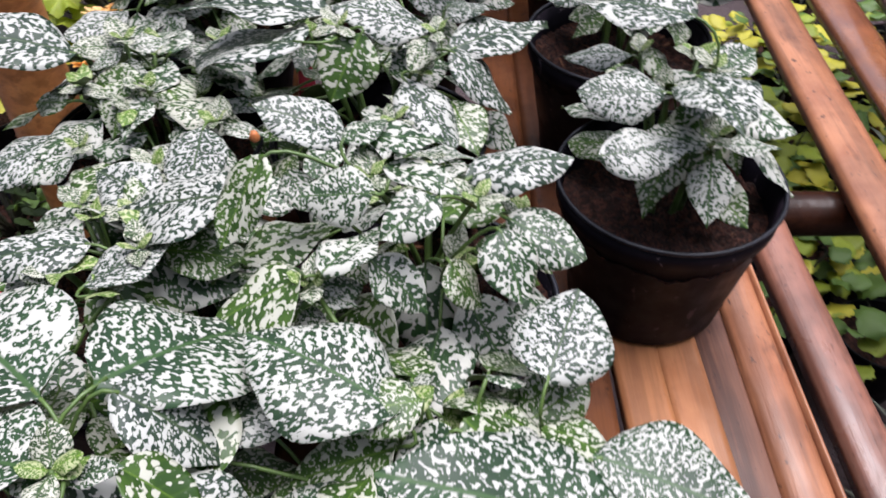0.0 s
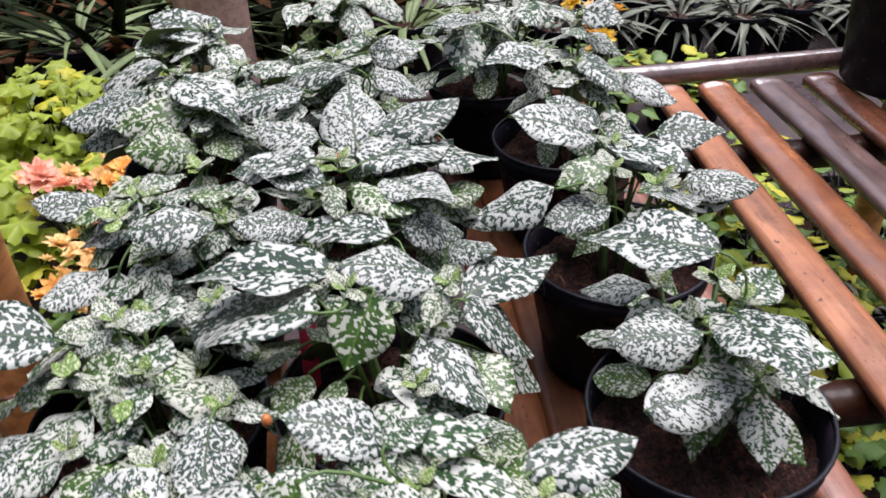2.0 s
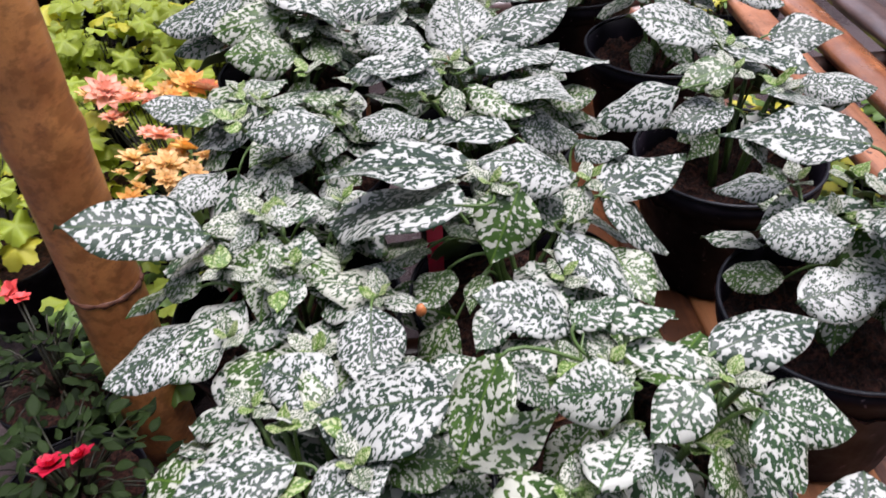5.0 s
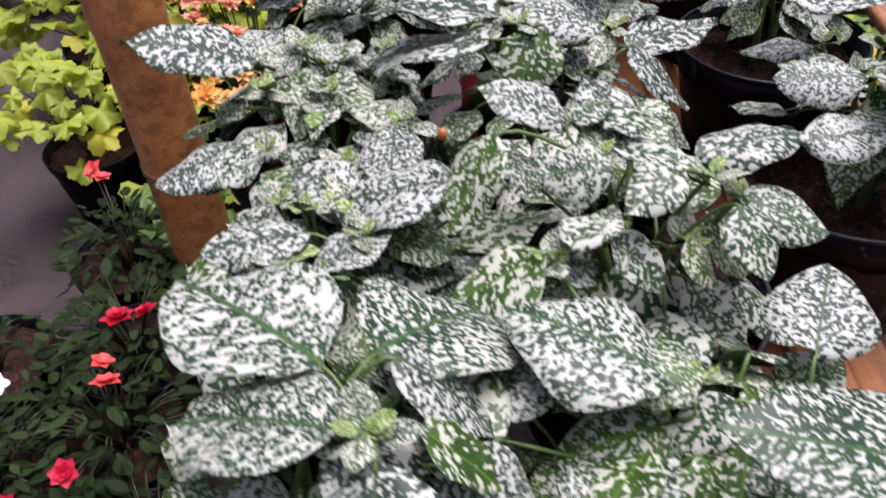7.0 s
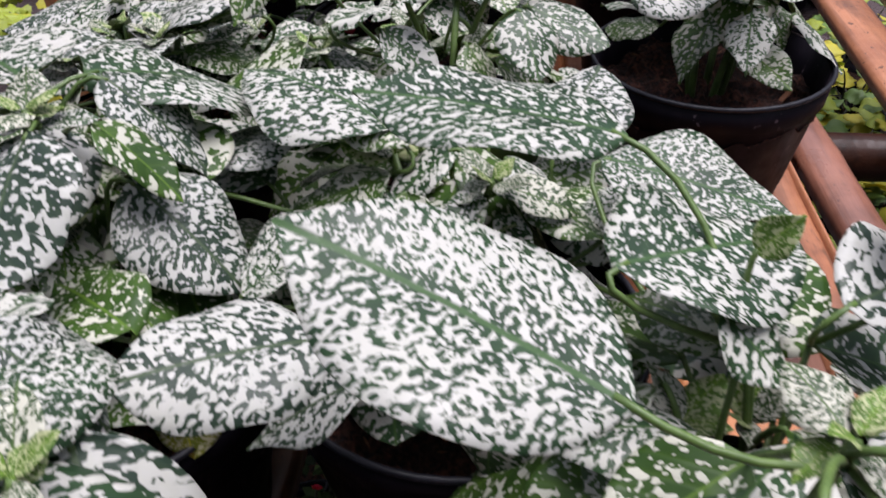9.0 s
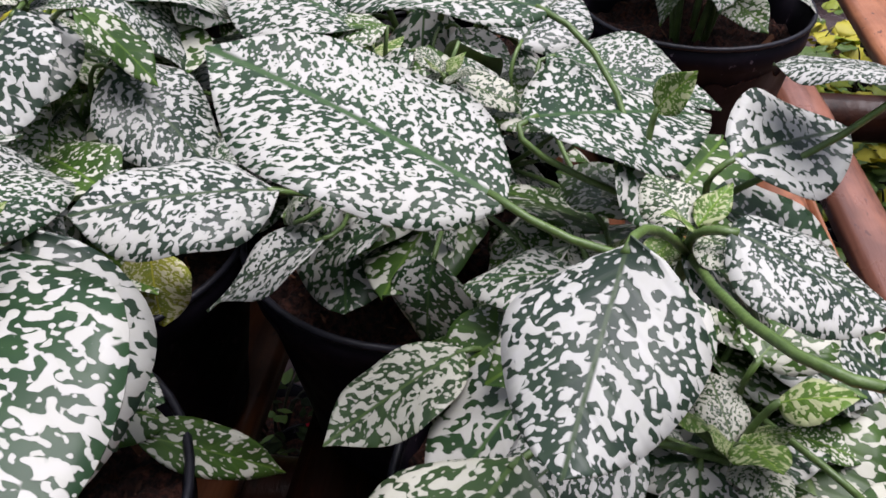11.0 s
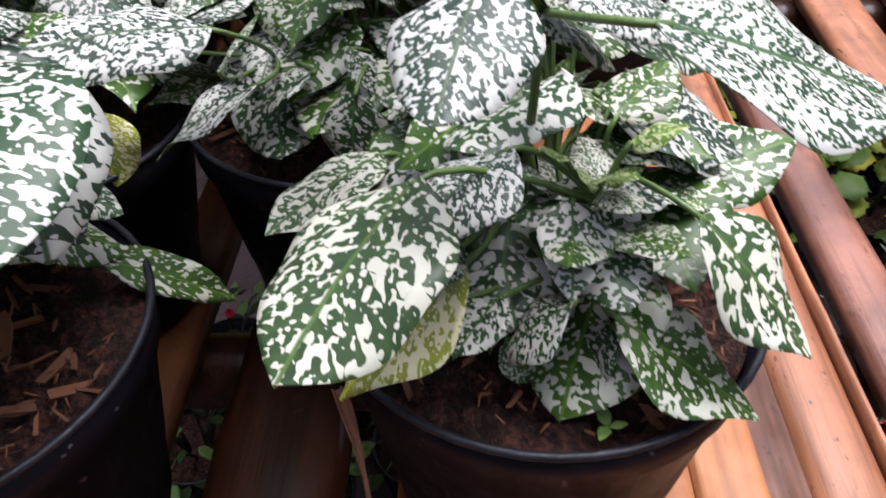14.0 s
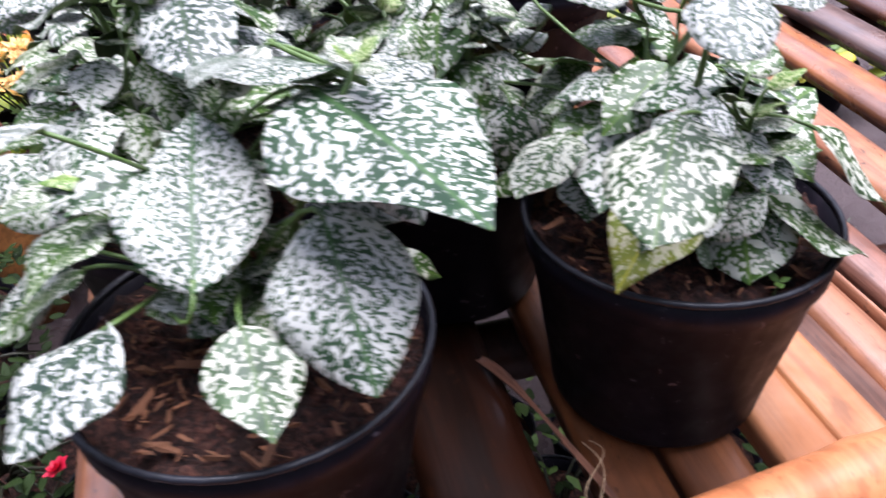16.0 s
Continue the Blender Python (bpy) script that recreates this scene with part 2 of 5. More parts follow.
M_RIM = plain("pot_rim", (0.012, 0.012, 0.018), (0.005, 0.005, 0.008), 120.0, 0.48, 0.1, 0.32)

k = Nodes("potting_soil", 0.8, 0.0, 0.3)
vec = k.coords("Object", (1, 1, 1), k.rand(9.0))
crumb = k.noise(vec, 260.0, 5.0, 0.75)
lump = k.noise(vec, 85.0, 4.0, 0.65)
fibre = k.step(k.noise(k.coords("Object", (1.0, 0.22, 1.0), k.rand(4.0)), 420.0, 3.0, 0.6), 0.58, 0.68)
earth = k.mix(k.step(crumb, 0.38, 0.66), (0.013, 0.005, 0.004), (0.160, 0.058, 0.038))
earth = k.mix(k.step(lump, 0.38, 0.58, 0.7, 0.0), earth, (0.010, 0.004, 0.003))
k.colour(k.mix(k.math("MULTIPLY", fibre, 0.6), earth, (0.14, 0.062, 0.040)))
k.bump(k.math("ADD", crumb, k.math("ADD", lump, k.math("MULTIPLY", fibre, 0.3))), 1.0, 0.008)
M_SOIL = k.m
M_CHIP = plain("bark_chip", (0.34, 0.130, 0.052), (0.15, 0.055, 0.026), 160.0, 0.7, 0.4, vary=0.98)

k = Nodes("wet_concrete", 0.35)
vec = k.coords("Object")
wet = k.step(k.noise(vec, 3.0, 5.0, 0.6), 0.4, 0.62)
k.colour(k.mix(k.noise(vec, 40.0, 6.0, 0.7), k.mix(wet, (0.085, 0.056, 0.058), (0.036, 0.023, 0.025)), (0.058, 0.038, 0.040)))
k.rough(k.math("SUBTRACT", 0.62, k.math("MULTIPLY", wet, 0.42)))
k.bump(k.math("ADD", k.noise(vec, 9.0, 4.0), k.math("MULTIPLY", k.noise(vec, 60.0, 6.0, 0.75), 0.9)), 0.9, 0.012)
M_GROUND = k.m

M_LIME = leaf_plain("lime_leaf", (0.40, 0.45, 0.045), (0.25, 0.35, 0.035), 60.0, 0.5, 0.3, vary=0.55)
M_YELLOW = leaf_plain("yellow_leaf", (0.56, 0.48, 0.045), (0.42, 0.43, 0.04), 60.0, 0.5, 0.3)
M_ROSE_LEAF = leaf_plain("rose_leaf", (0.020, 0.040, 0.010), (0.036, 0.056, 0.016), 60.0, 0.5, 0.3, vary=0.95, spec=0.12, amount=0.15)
M_GREEN = leaf_plain("fresh_green_leaf", (0.16, 0.26, 0.05), (0.10, 0.19, 0.04), 60.0, 0.45, 0.3, vary=0.4)
M_RED = leaf_plain("red_petal", (0.66, 0.015, 0.06), (0.52, 0.012, 0.045), 60.0, 0.5, 0.2, amount=0.2)
M_CORAL = leaf_plain("coral_petal", (0.80, 0.10, 0.09), (0.70, 0.07, 0.07), 60.0, 0.5, 0.2, amount=0.2)
M_SALMON = leaf_plain("salmon_petal", (0.88, 0.36, 0.27), (0.86, 0.50, 0.36), 60.0, 0.5, 0.2, amount=0.2)
M_PEACH = leaf_plain("peach_petal", (0.88, 0.62, 0.30), (0.86, 0.48, 0.22), 60.0, 0.5, 0.2, amount=0.2)
M_ORANGE = leaf_plain("orange_petal", (0.90, 0.42, 0.10), (0.88, 0.56, 0.18), 60.0, 0.5, 0.2, amount=0.2)
M_WHITE = leaf_plain("white_petal", (0.84, 0.84, 0.82), (0.76, 0.76, 0.74), 60.0, 0.5, 0.2, amount=0.2)
M_YELLOW_PETAL = leaf_plain("yellow_petal", (0.85, 0.58, 0.04), (0.80, 0.45, 0.03), 60.0, 0.5, 0.2, amount=0.2)
# near-black green: the shade behind the bench is put into the leaf colour
M_STRAP_SHADE = plain("strap_leaf_shade", (0.010, 0.016, 0.005), (0.018, 0.026, 0.008), 50.0, 0.7, 0.2, 0.06, vary=0.8)
M_STRAP_LIGHT = plain("strap_leaf_light", (0.20, 0.25, 0.11), (0.12, 0.16, 0.06), 50.0, 0.5, 0.2, 0.3, vary=0.5)
M_STRAP_BROWN = plain("strap_leaf_dry", (0.10, 0.036, 0.010), (0.05, 0.018, 0.006), 50.0, 0.6, 0.2, 0.1, vary=0.5)
M_SILVER = plain("silver_leaf", (0.17, 0.18, 0.13), (0.10, 0.11, 0.075), 50.0, 0.5, 0.2, vary=0.6)
M_STONE = plain("grey_stone", (0.16, 0.12, 0.11), (0.09, 0.07, 0.065), 30.0, 0.6, 0.8, dist=0.01)


# ---- builders ----
def part(name, bm, material, parent, label="", smooth=True):
    """Link a bmesh as one mesh object under a thing or under a part; vertices are in the parent's own space."""
    me = bpy.data.meshes.new(name)
    bm.to_mesh(me)
    bm.free()
    for m in material if isinstance(material, (list, tuple)) else (material,):
        me.materials.append(m)
    if smooth:
        me.polygons.foreach_set("use_smooth", [True] * len(me.polygons))
    ob = new(name, me)
    ob.parent = parent
    if label:
        tagged(ob, label)
    return ob


def share(name, me, parent, m, label=""):
    ob = new(name, me)
    ob.parent = parent
    ob.matrix_basis = m
    if label:
        tagged(ob, label)
    return ob


def thing(name, at, label, category, group="", kind="", turn=0.0):
    ob = new(name)
    ob.empty_display_size = 0.02
    ob.matrix_basis = pose(*at, 0, 0, turn)
    return tagged(ob, label, category, group, kind)


def ring_tube(bm, path, radii, sides=8, close=True):
    """A tube of round rings along a path of Vectors."""
    rings = []
    for i, p in enumerate(path):
        d = (path[min(i + 1, len(path) - 1)] - path[max(i - 1, 0)]).normalized()
        q = d.to_track_quat("Z", "Y")
        r = radii[i] if isinstance(radii, (list, tuple)) else radii
        rings.append([bm.verts.new(p + q @ Vector((r * math.cos(a), r * math.sin(a), 0))) for a in (2 * math.pi * s / sides for s in range(sides))])
    for a, b in zip(rings, rings[1:]):
        for s in range(sides):
            bm.faces.new((a[s], a[(s + 1) % sides], b[(s + 1) % sides], b[s]))
    if close:
        bm.faces.new(list(reversed(rings[0])))
        bm.faces.new(rings[-1])
    return rings


def lathe(bm, profile, sides=48, mat=0):
    rings = [[bm.verts.new((r * math.cos(2 * math.pi * s / sides), r * math.sin(2 * math.pi * s / sides), z)) for s in range(sides)] for r, z in profile]
    for a, b in zip(rings, rings[1:]):
        for s in range(sides):
            f = bm.faces.new((a[s], a[(s + 1) % sides], b[(s + 1) % sides], b[s]))
            f.material_index = mat
    return rings


def leaf_mesh(name, width, droop, fold, curl, wave, seed, materials, nu=16, nv=5, peak=0.40, sharp=1.0, teeth=0, tooth=0.0):
    """A leaf one unit long along +Y, base at the origin, upper side up, with a second skin underneath."""
    rnd = random.Random(seed)
    ph = [rnd.uniform(0, 6.28) for _ in range(4)]
    bm = bmesh.new()
    uvl = bm.loops.layers.uv.new("UVMap")
    top, low, coord = [], [], {}
    for i in range(nu + 1):
        u = i / nu
        w = math.sin(0.5 * math.pi * u / peak) ** 0.62 if u < peak else (1 - ((u - peak) / (1 - peak)) ** 2.1) ** (0.66 + 0.46 * sharp)
        w = max(width * 0.5 * w * (1 + 0.03 * math.sin(u * 9 + ph[2])), 0.006)
        if teeth:
            w *= 1 + tooth * (1 if i % 2 else -1)
        ta, la = [], []
        for j in range(-nv, nv + 1):
            v = j / nv
            x = w * v
            z = -droop * u * u + fold * abs(x) - curl * (abs(v) ** 2.2) * w * 1.6
            z += wave * (abs(v) ** 2) * math.sin(u * 11 + ph[0] + (1.9 if v > 0 else 0)) * 0.5 + wave * 0.5 * math.sin(u * 6 + ph[1]) * v
            z += 0.0015 * math.sin((u * 0.78 - abs(v) * w * 1.3) * 20) * (abs(v) * (1 - abs(v)) * 3)
            y = u * (1 - 0.25 * droop * droop)
            p = Vector((x, y, z))
            ta.append(bm.verts.new(p))
            la.append(bm.verts.new(p + Vector((0, 0, -0.012 if 0 < i < nu and abs(j) < nv else -0.004))))
            coord[ta[-1]] = coord[la[-1]] = (u, 0.5 + x)
        top.append(ta)
        low.append(la)
    m = 2 * nv + 1
    for i in range(nu):
        for j in range(m - 1):
            f = bm.faces.new((top[i][j], top[i][j + 1], top[i + 1][j + 1], top[i + 1][j]))
            g = bm.faces.new((low[i][j], low[i + 1][j], low[i + 1][j + 1], low[i][j + 1]))
            g.material_index = 1
        for j in (0, m - 1):
            q = (top[i][j], top[i + 1][j], low[i + 1][j], low[i][j])
            bm.faces.new(q if j == 0 else tuple(reversed(q)))
    for f in bm.faces:
        for loop in f.loops:
            loop[uvl].uv = coord[loop.vert]
    me = bpy.data.meshes.new(name)
    bm.to_mesh(me)
    bm.free()
    for mt in materials:
        me.materials.append(mt)
    me.polygons.foreach_set("use_smooth", [True] * len(me.polygons))
    return me


WIDTHS = (0.72, 0.80, 0.68, 0.86, 0.76, 0.66)   # width over length of each shape of leaf


def leaf_set(material):
    specs = [(0.10, 0.10, 0.08, 0.05), (0.20, 0.08, 0.16, 0.06), (0.24, 0.16, 0.12, 0.07), (0.06, 0.06, 0.18, 0.06), (0.30, 0.08, 0.20, 0.06), (0.14, 0.20, 0.06, 0.05)]
    return [leaf_mesh("leaf", WIDTHS[n], *sp, 10 + n, (material, M_UNDER), sharp=(1.0, 0.4, 1.2, 0.2, 0.6, 1.3)[n]) for n, sp in enumerate(specs)]


DROOP = (6, 11, 13, 4, 16, 8)   # degrees that each shape of leaf falls below its base direction
LEAVES = leaf_set(M_LEAF)
LEAVES_SMALL = leaf_set(M_LEAF_SMALL)
LEAVES_FINE = leaf_set(M_LEAF_FINE)
LEAVES_SHADE_TINT = leaf_set(M_LEAF_SHADE_TINT)
LEAVES_PALE = leaf_set(M_LEAF_PALE)
LEAVES_YOUNG = leaf_set(M_YOUNG)
LEAVES_YELLOW = leaf_set(M_LEAF_YELLOW)

BENCH = 0.445      # top of the slats
RIM = 0.113        # height of a pot
POT_R = 0.0765


def pot_parts(owner, radius=POT_R, height=RIM, soil_drop=0.012, chips=26, seed=0):
    """A tapered black nursery pot with a rolled rim, with soil and bark chips in it."""
    rnd = random.Random(seed)
    r, h = radius, height
    bm = bmesh.new()
    rings = lathe(bm, [(r * 0.70, 0.0), (r * 0.735, 0.004), (r * 0.79, h * 0.30), (r * 0.80, h * 0.31), (r * 0.93, h - 0.020), (r * 0.965, h - 0.018), (r * 0.975, h - 0.004),
                       (r * 0.945, h - 0.004), (r * 0.90, h - 0.03), (r * 0.76, h * 0.25)])
    bm.faces.new(list(reversed(rings[0])))
    pot = part("pot", bm, M_POT, owner)
    bm = bmesh.new()
    path = [Vector((r * 0.975 * math.cos(a), r * 0.975 * math.sin(a), h - 0.002)) for a in (2 * math.pi * s / 48 for s in range(49))]
    ring_tube(bm, path, 0.0016, 6, False)
    part("rim", bm, M_RIM, pot)
    bm = bmesh.new()
    grid = []
    n, around = (20, 84) if chips else (9, 36)
    for i in range(n + 1):
        rr = r * 0.925 * i / n
        row = []
        for s in range(around):
            a = 2 * math.pi * s / around
            x, y = rr * math.cos(a), rr * math.sin(a)
            z = h - soil_drop + 0.006 * noise.noise(Vector((x * 45, y * 45, seed * 3.1))) + 0.004 * noise.noise(Vector((x * 140, y * 140, seed))) + (0.0105 * abs(noise.noise(Vector((x * 190, y * 190, seed + 4.0)))) if chips else 0.0)
            row.append(bm.verts.new((x, y, z)))
        grid.append(row)
    for a, b in zip(grid, grid[1:]):
        for s in range(around):
            bm.faces.new((a[s], b[s], b[(s + 1) % around], a[(s + 1) % around]))
    soil = part("soil", bm, M_SOIL, owner)
    for c in range(chips):
        a, rr = rnd.uniform(0, 6.28), r * 0.86 * math.sqrt(rnd.random())
        m = pose(rr * math.cos(a), rr * math.sin(a), h - soil_drop + 0.0062, rnd.uniform(-35, 35), rnd.uniform(-35, 35), rnd.uniform(0, 360))
        size = 0.0025 + 0.0080 * rnd.random() ** 2.4
        share("bark_chip", CHIP[c % 3], soil, m @ Matrix.Diagonal((size * rnd.uniform(0.10, 0.30), size, size * rnd.uniform(0.08, 0.2), 1)))
    return pot


def chip_mesh(seed):
    rnd = random.Random(seed)
    bm = bmesh.new()
    bmesh.ops.create_cube(bm, size=1.0)
    for v in bm.verts:
        v.co += Vector((rnd.uniform(-0.34, 0.34), rnd.uniform(-0.4, 0.4), rnd.uniform(-0.45, 0.45)))
    me = bpy.data.meshes.new("bark_chip")
    bm.to_mesh(me)
    bm.free()
    me.materials.append(M_CHIP)
    return me


CHIP = [chip_mesh(s) for s in range(3)]


def leaf_pose(base, yaw, pitch, roll, length, wide=1.0):
    """yaw: degrees from +Y towards -X; pitch: degrees that the tip rises; roll: about the leaf's own length."""
    return pose(*base, 0, 0, yaw) @ pose(0, 0, 0, pitch, 0, 0) @ pose(0, 0, 0, 0, roll, 0) @ Matrix.Diagonal((length * wide, length, length, 1))


def stalk(bm, a, b, r0=0.0016, r1=0.0010, sag=0.0, via=None):
    """A thin stalk that bends smoothly from a to b, by way of a point if one is given."""
    mid = via if via is not None else (a + b) * 0.5 + Vector((0, 0, sag * 2))
    pts = [a.lerp(mid, f).lerp(mid.lerp(b, f), f) for f in (0.0, 0.2, 0.4, 0.6, 0.8, 1.0)]
    ring_tube(bm, pts, [r0 + (r1 - r0) * f for f in (0.0, 0.2, 0.4, 0.6, 0.8, 1.0)], 6)


def polka_plant(at, leaves=(), heads=(), filler=24, crown=(0, 0, 0.08, 0), stems=5, seed=1, chips=64, buds=()):
    """A potted polka dot plant. leaves: (x, y, z, yaw, pitch, roll, length, kind and, where it matters, width over length) of the leaves that show singly, in the world. heads: the rosettes that end its shoots. The filler grows lower, in the crown (shift x, y, radius and lift)."""
    rnd = random.Random(seed * 7 + 1)
    x0, y0 = at
    owner = thing("potted_polka_dot_plant", (x0, y0, BENCH + 0.002), "white-splashed dark green polka dot plant in black plastic pot", "potted plant", "polka dot plants on the bench")
    deep = 0.028 if y0 > 0.38 else 0.012
    pot_parts(owner, chips=chips, soil_drop=deep, seed=seed)
    bm = bmesh.new()
    top = RIM - deep - 0.004
    cx, cy, cr, lift = crown
    tips = []
    for s in range(stems):
        a = 6.283 * (s + rnd.uniform(-0.25, 0.25)) / stems
        rr = cr * rnd.uniform(0.25, 0.6)
        foot = Vector((0.010 * math.cos(a), 0.010 * math.sin(a), top))
        head = Vector((cx + rr * math.cos(a), cy + rr * math.sin(a), RIM + rnd.uniform(0.034, 0.059)))
        stalk(bm, foot, head, 0.0026, 0.0018, 0.006)
        tips.append((foot, head))
    placed, nodes = [], [head for foot, head in tips]
    for n in range(filler):
        a, q = 2.4 * n + rnd.uniform(-0.3, 0.3), math.sqrt((n + 0.5) / filler)
        rr = cr * q * 0.8
        b = Vector((cx + rr * math.cos(a), cy + rr * math.sin(a), RIM + 0.006 + lift + 0.045 * (1 - q * q) + rnd.uniform(-0.012, 0.014)))
        foot, head = min(tips, key=lambda t: (t[1].xy - b.xy).length)
        yaw = math.degrees(a) - 90 + rnd.uniform(-55, 55)
        length = rnd.uniform(0.030, 0.058)
        nodes.append(b)
        stalk(bm, foot.lerp(head, rnd.uniform(0.35, 0.9)), b, 0.0012, 0.0009, 0.004)
        kit = LEAVES_SHADE_TINT if rnd.random() < 0.62 else LEAVES_SMALL
        placed.append((kit[rnd.randrange(6)], leaf_pose(b, yaw, rnd.uniform(-38, 12), rnd.uniform(-25, 25), length, rnd.uniform(0.9, 1.1))))
    for foot, head in tips:
        for n in range(5):
            placed.append((LEAVES_YOUNG[rnd.randrange(6)] if n < 3 else LEAVES_PALE[rnd.randrange(6)], leaf_pose(head, rnd.uniform(0, 360), rnd.uniform(10, 60), 0, rnd.uniform(0.010, 0.022), 0.85)))
    for hx, hy, hz, size, turn in heads:
        head = Vector((hx - x0, hy - y0, hz - BENCH - 0.002))
        foot = Vector((0.012 * math.cos(turn), 0.012 * math.sin(turn), top))
        stalk(bm, foot, head, 0.0020, 0.0013, 0.0, Vector((foot.x * 0.5 + head.x * 0.5, foot.y * 0.5 + head.y * 0.5, head.z * 0.8)))
        nodes.append(head - Vector((0, 0, 0.006)))
        # opposite pairs, each at right angles to the one below it
        for tier, (part_size, rise, drop) in enumerate(((1.0, -14, 0.012), (0.82, 4, 0.006), (0.0, 26, 0.001), (0.0, 48, 0.0))):
            length = size * part_size if tier < 2 else (0.017, 0.011)[tier - 2]
            if length < 0.005:
                continue
            for half in (0, 180):
                yaw = turn + 90 * tier + half + rnd.uniform(-14, 14)
                kit = (LEAVES_SMALL, LEAVES_SMALL, LEAVES_PALE, LEAVES_YOUNG)[tier]
                lean = leaf_pose((0, 0, 0), yaw, rise, 0, 1.0).to_3x3() @ Vector((0, 1, 0))
                b = head - Vector((0, 0, drop)) + lean * 0.10 * length
                placed.append((kit[rnd.randrange(6)], leaf_pose(b, yaw, rise + rnd.uniform(-9, 9), rnd.uniform(-14, 14), length * rnd.uniform(0.88, 1.12), rnd.uniform(0.85, 1.05))))
    for x, y, z, yaw, pitch, roll, length, kind, *ratio in leaves:
        b = Vector((x - x0, y - y0, z - BENCH - 0.002))
        root = min(nodes, key=lambda q: (q - b).length + (0.05 if q.z > b.z - 0.002 else 0.0))
        lean = leaf_pose((0, 0, 0), yaw, pitch + DROOP[kind % 10], roll, 1.0).to_3x3() @ Vector((0, 1, 0))
        stalk(bm, root, b + lean * 0.06 * length, 0.0010, 0.0009, 0.0, b - lean * 0.28 * length - Vector((0, 0, 0.003)))
        kit = (LEAVES_SMALL if length < (0.045 if y0 > 0.05 else 0.030) else LEAVES if y0 > 0.2 or length < 0.06 else LEAVES_FINE, LEAVES_SHADE_TINT, LEAVES_PALE, LEAVES_YOUNG, LEAVES_YELLOW, LEAVES_FINE)[kind // 10]
        placed.append((kit[kind % 10], leaf_pose(b, yaw, pitch + DROOP[kind % 10], roll, length * 1.03, ratio[0] / WIDTHS[kind % 10] if ratio else 1.06)))
    part("stem", bm, M_STEM, owner)
    for x, y, z in buds:
        bud = bmesh.new()
        bmesh.ops.create_icosphere(bud, subdivisions=2, radius=0.0032)
        for v in bud.verts:
            v.co = Vector((v.co.x * (1 + 0.12 * math.sin(9 * v.co.z / 0.0032)), v.co.y, v.co.z * 1.35)) + Vector((x - x0, y - y0, z - BENCH - 0.002))
        part("bud", bud, M_BUD, owner, "small orange flower bud")
    for me, m in placed:
        share("leaf", me, owner, m)
    return owner


# ---- the ground ----
bm = bmesh.new()
bmesh.ops.create_grid(bm, x_segments=60, y_segments=60, size=1.0)
for v in bm.verts:
    far = abs(v.co.x) ** 3, abs(v.co.y) ** 3
    v.co = Vector((math.copysign(4 * abs(v.co.x) + 60 * far[0] ** 2, v.co.x), math.copysign(4 * abs(v.co.y) + 60 * far[1] ** 2, v.co.y), 0))
    v.co.z = 0.006 * noise.noise(Vector((v.co.x * 2.5, v.co.y * 2.5, 0)))
tagged(part("ground", bm, M_GROUND, None), "wet grey-purple concrete ground with puddles and stains", "ground", kind="structure")

# ---- an unseen dark hedge ring, added to block the low sky light all round ----
M_UNSEEN_HEDGE = plain("unseen_dark_hedge", (0.020, 0.032, 0.014), (0.045, 0.06, 0.025), 9.0, 0.7, 1.0, dist=0.05)
bm = bmesh.new()
rows = []
for i in range(97):
    a = 2 * math.pi * i / 96
    row = []
    for j in range(17):
        z = 2.3 * j / 16
        r = 4.2 + 0.5 * noise.noise(Vector((5 * math.cos(a), 5 * math.sin(a), z * 2.2))) + (0.7 if j == 16 else 0.0)
        row.append(bm.verts.new((r * math.cos(a), 0.6 + r * math.sin(a), z - 0.02)))
    rows.append(row)
for p, q in zip(rows, rows[1:]):
    for j in range(16):
        bm.faces.new((p[j], p[j + 1], q[j + 1], q[j]))
tagged(part("hedge", bm, M_UNSEEN_HEDGE, None), "unseen dark green hedge ring added to block low sky light", "hedge", kind="structure")

# ---- the bench ----
bench = thing("bamboo_bench", (0, 0, 0), "varnished split bamboo slat bench, wet, with worn brown slats", "bench")


def slat(x0, x1, width, material, thick=0.010, drop=0.0, y0=None, y1=1.175, seed=0, label="", name="slat", round_=1.2):
    """A split length of bamboo, rounded above and hollow below, with nodes."""
    rnd = random.Random(seed)
    bm = bmesh.new()
    steps, arc = 44, 7
    y0 = -0.095 + 0.11 * x0 if y0 is None else y0
    knots = [rnd.uniform(0.05, 0.3) + 0.27 * q for q in range(5)]
    rows = []
    for i in range(steps + 1):
        f = i / steps
        y = y0 + (y1 - y0) * f
        cx = x0 + (x1 - x0) * f + 0.0018 * math.sin(f * 7 + seed)
        swell = sum(math.exp(-((f - q) / 0.008) ** 2) for q in knots)
        w = width * (1 + 0.035 * math.sin(f * 5 + seed * 2)) * (1 + 0.05 * swell)
        up = []
        for j in range(arc + 1):
            c = -1 + 2 * j / arc
            up.append(bm.verts.new((cx + c * w / 2, y, BENCH - drop - (1 - math.sqrt(max(0.0, 1 - 0.75 * c * c))) * thick * round_ + 0.0012 * swell)))
        dn = [bm.verts.new((cx + c * w * 0.47, y, BENCH - drop - thick - 0.008)) for c in (1, 0, -1)]
        rows.append(up + dn)
    m = arc + 4
    for a, b in zip(rows, rows[1:]):
        for j in range(m):
            bm.faces.new((a[j], a[(j + 1) % m], b[(j + 1) % m], b[j]))
    bm.faces.new(rows[0])
    bm.faces.new(list(reversed(rows[-1])))
    return part(name, bm, material, bench, label)


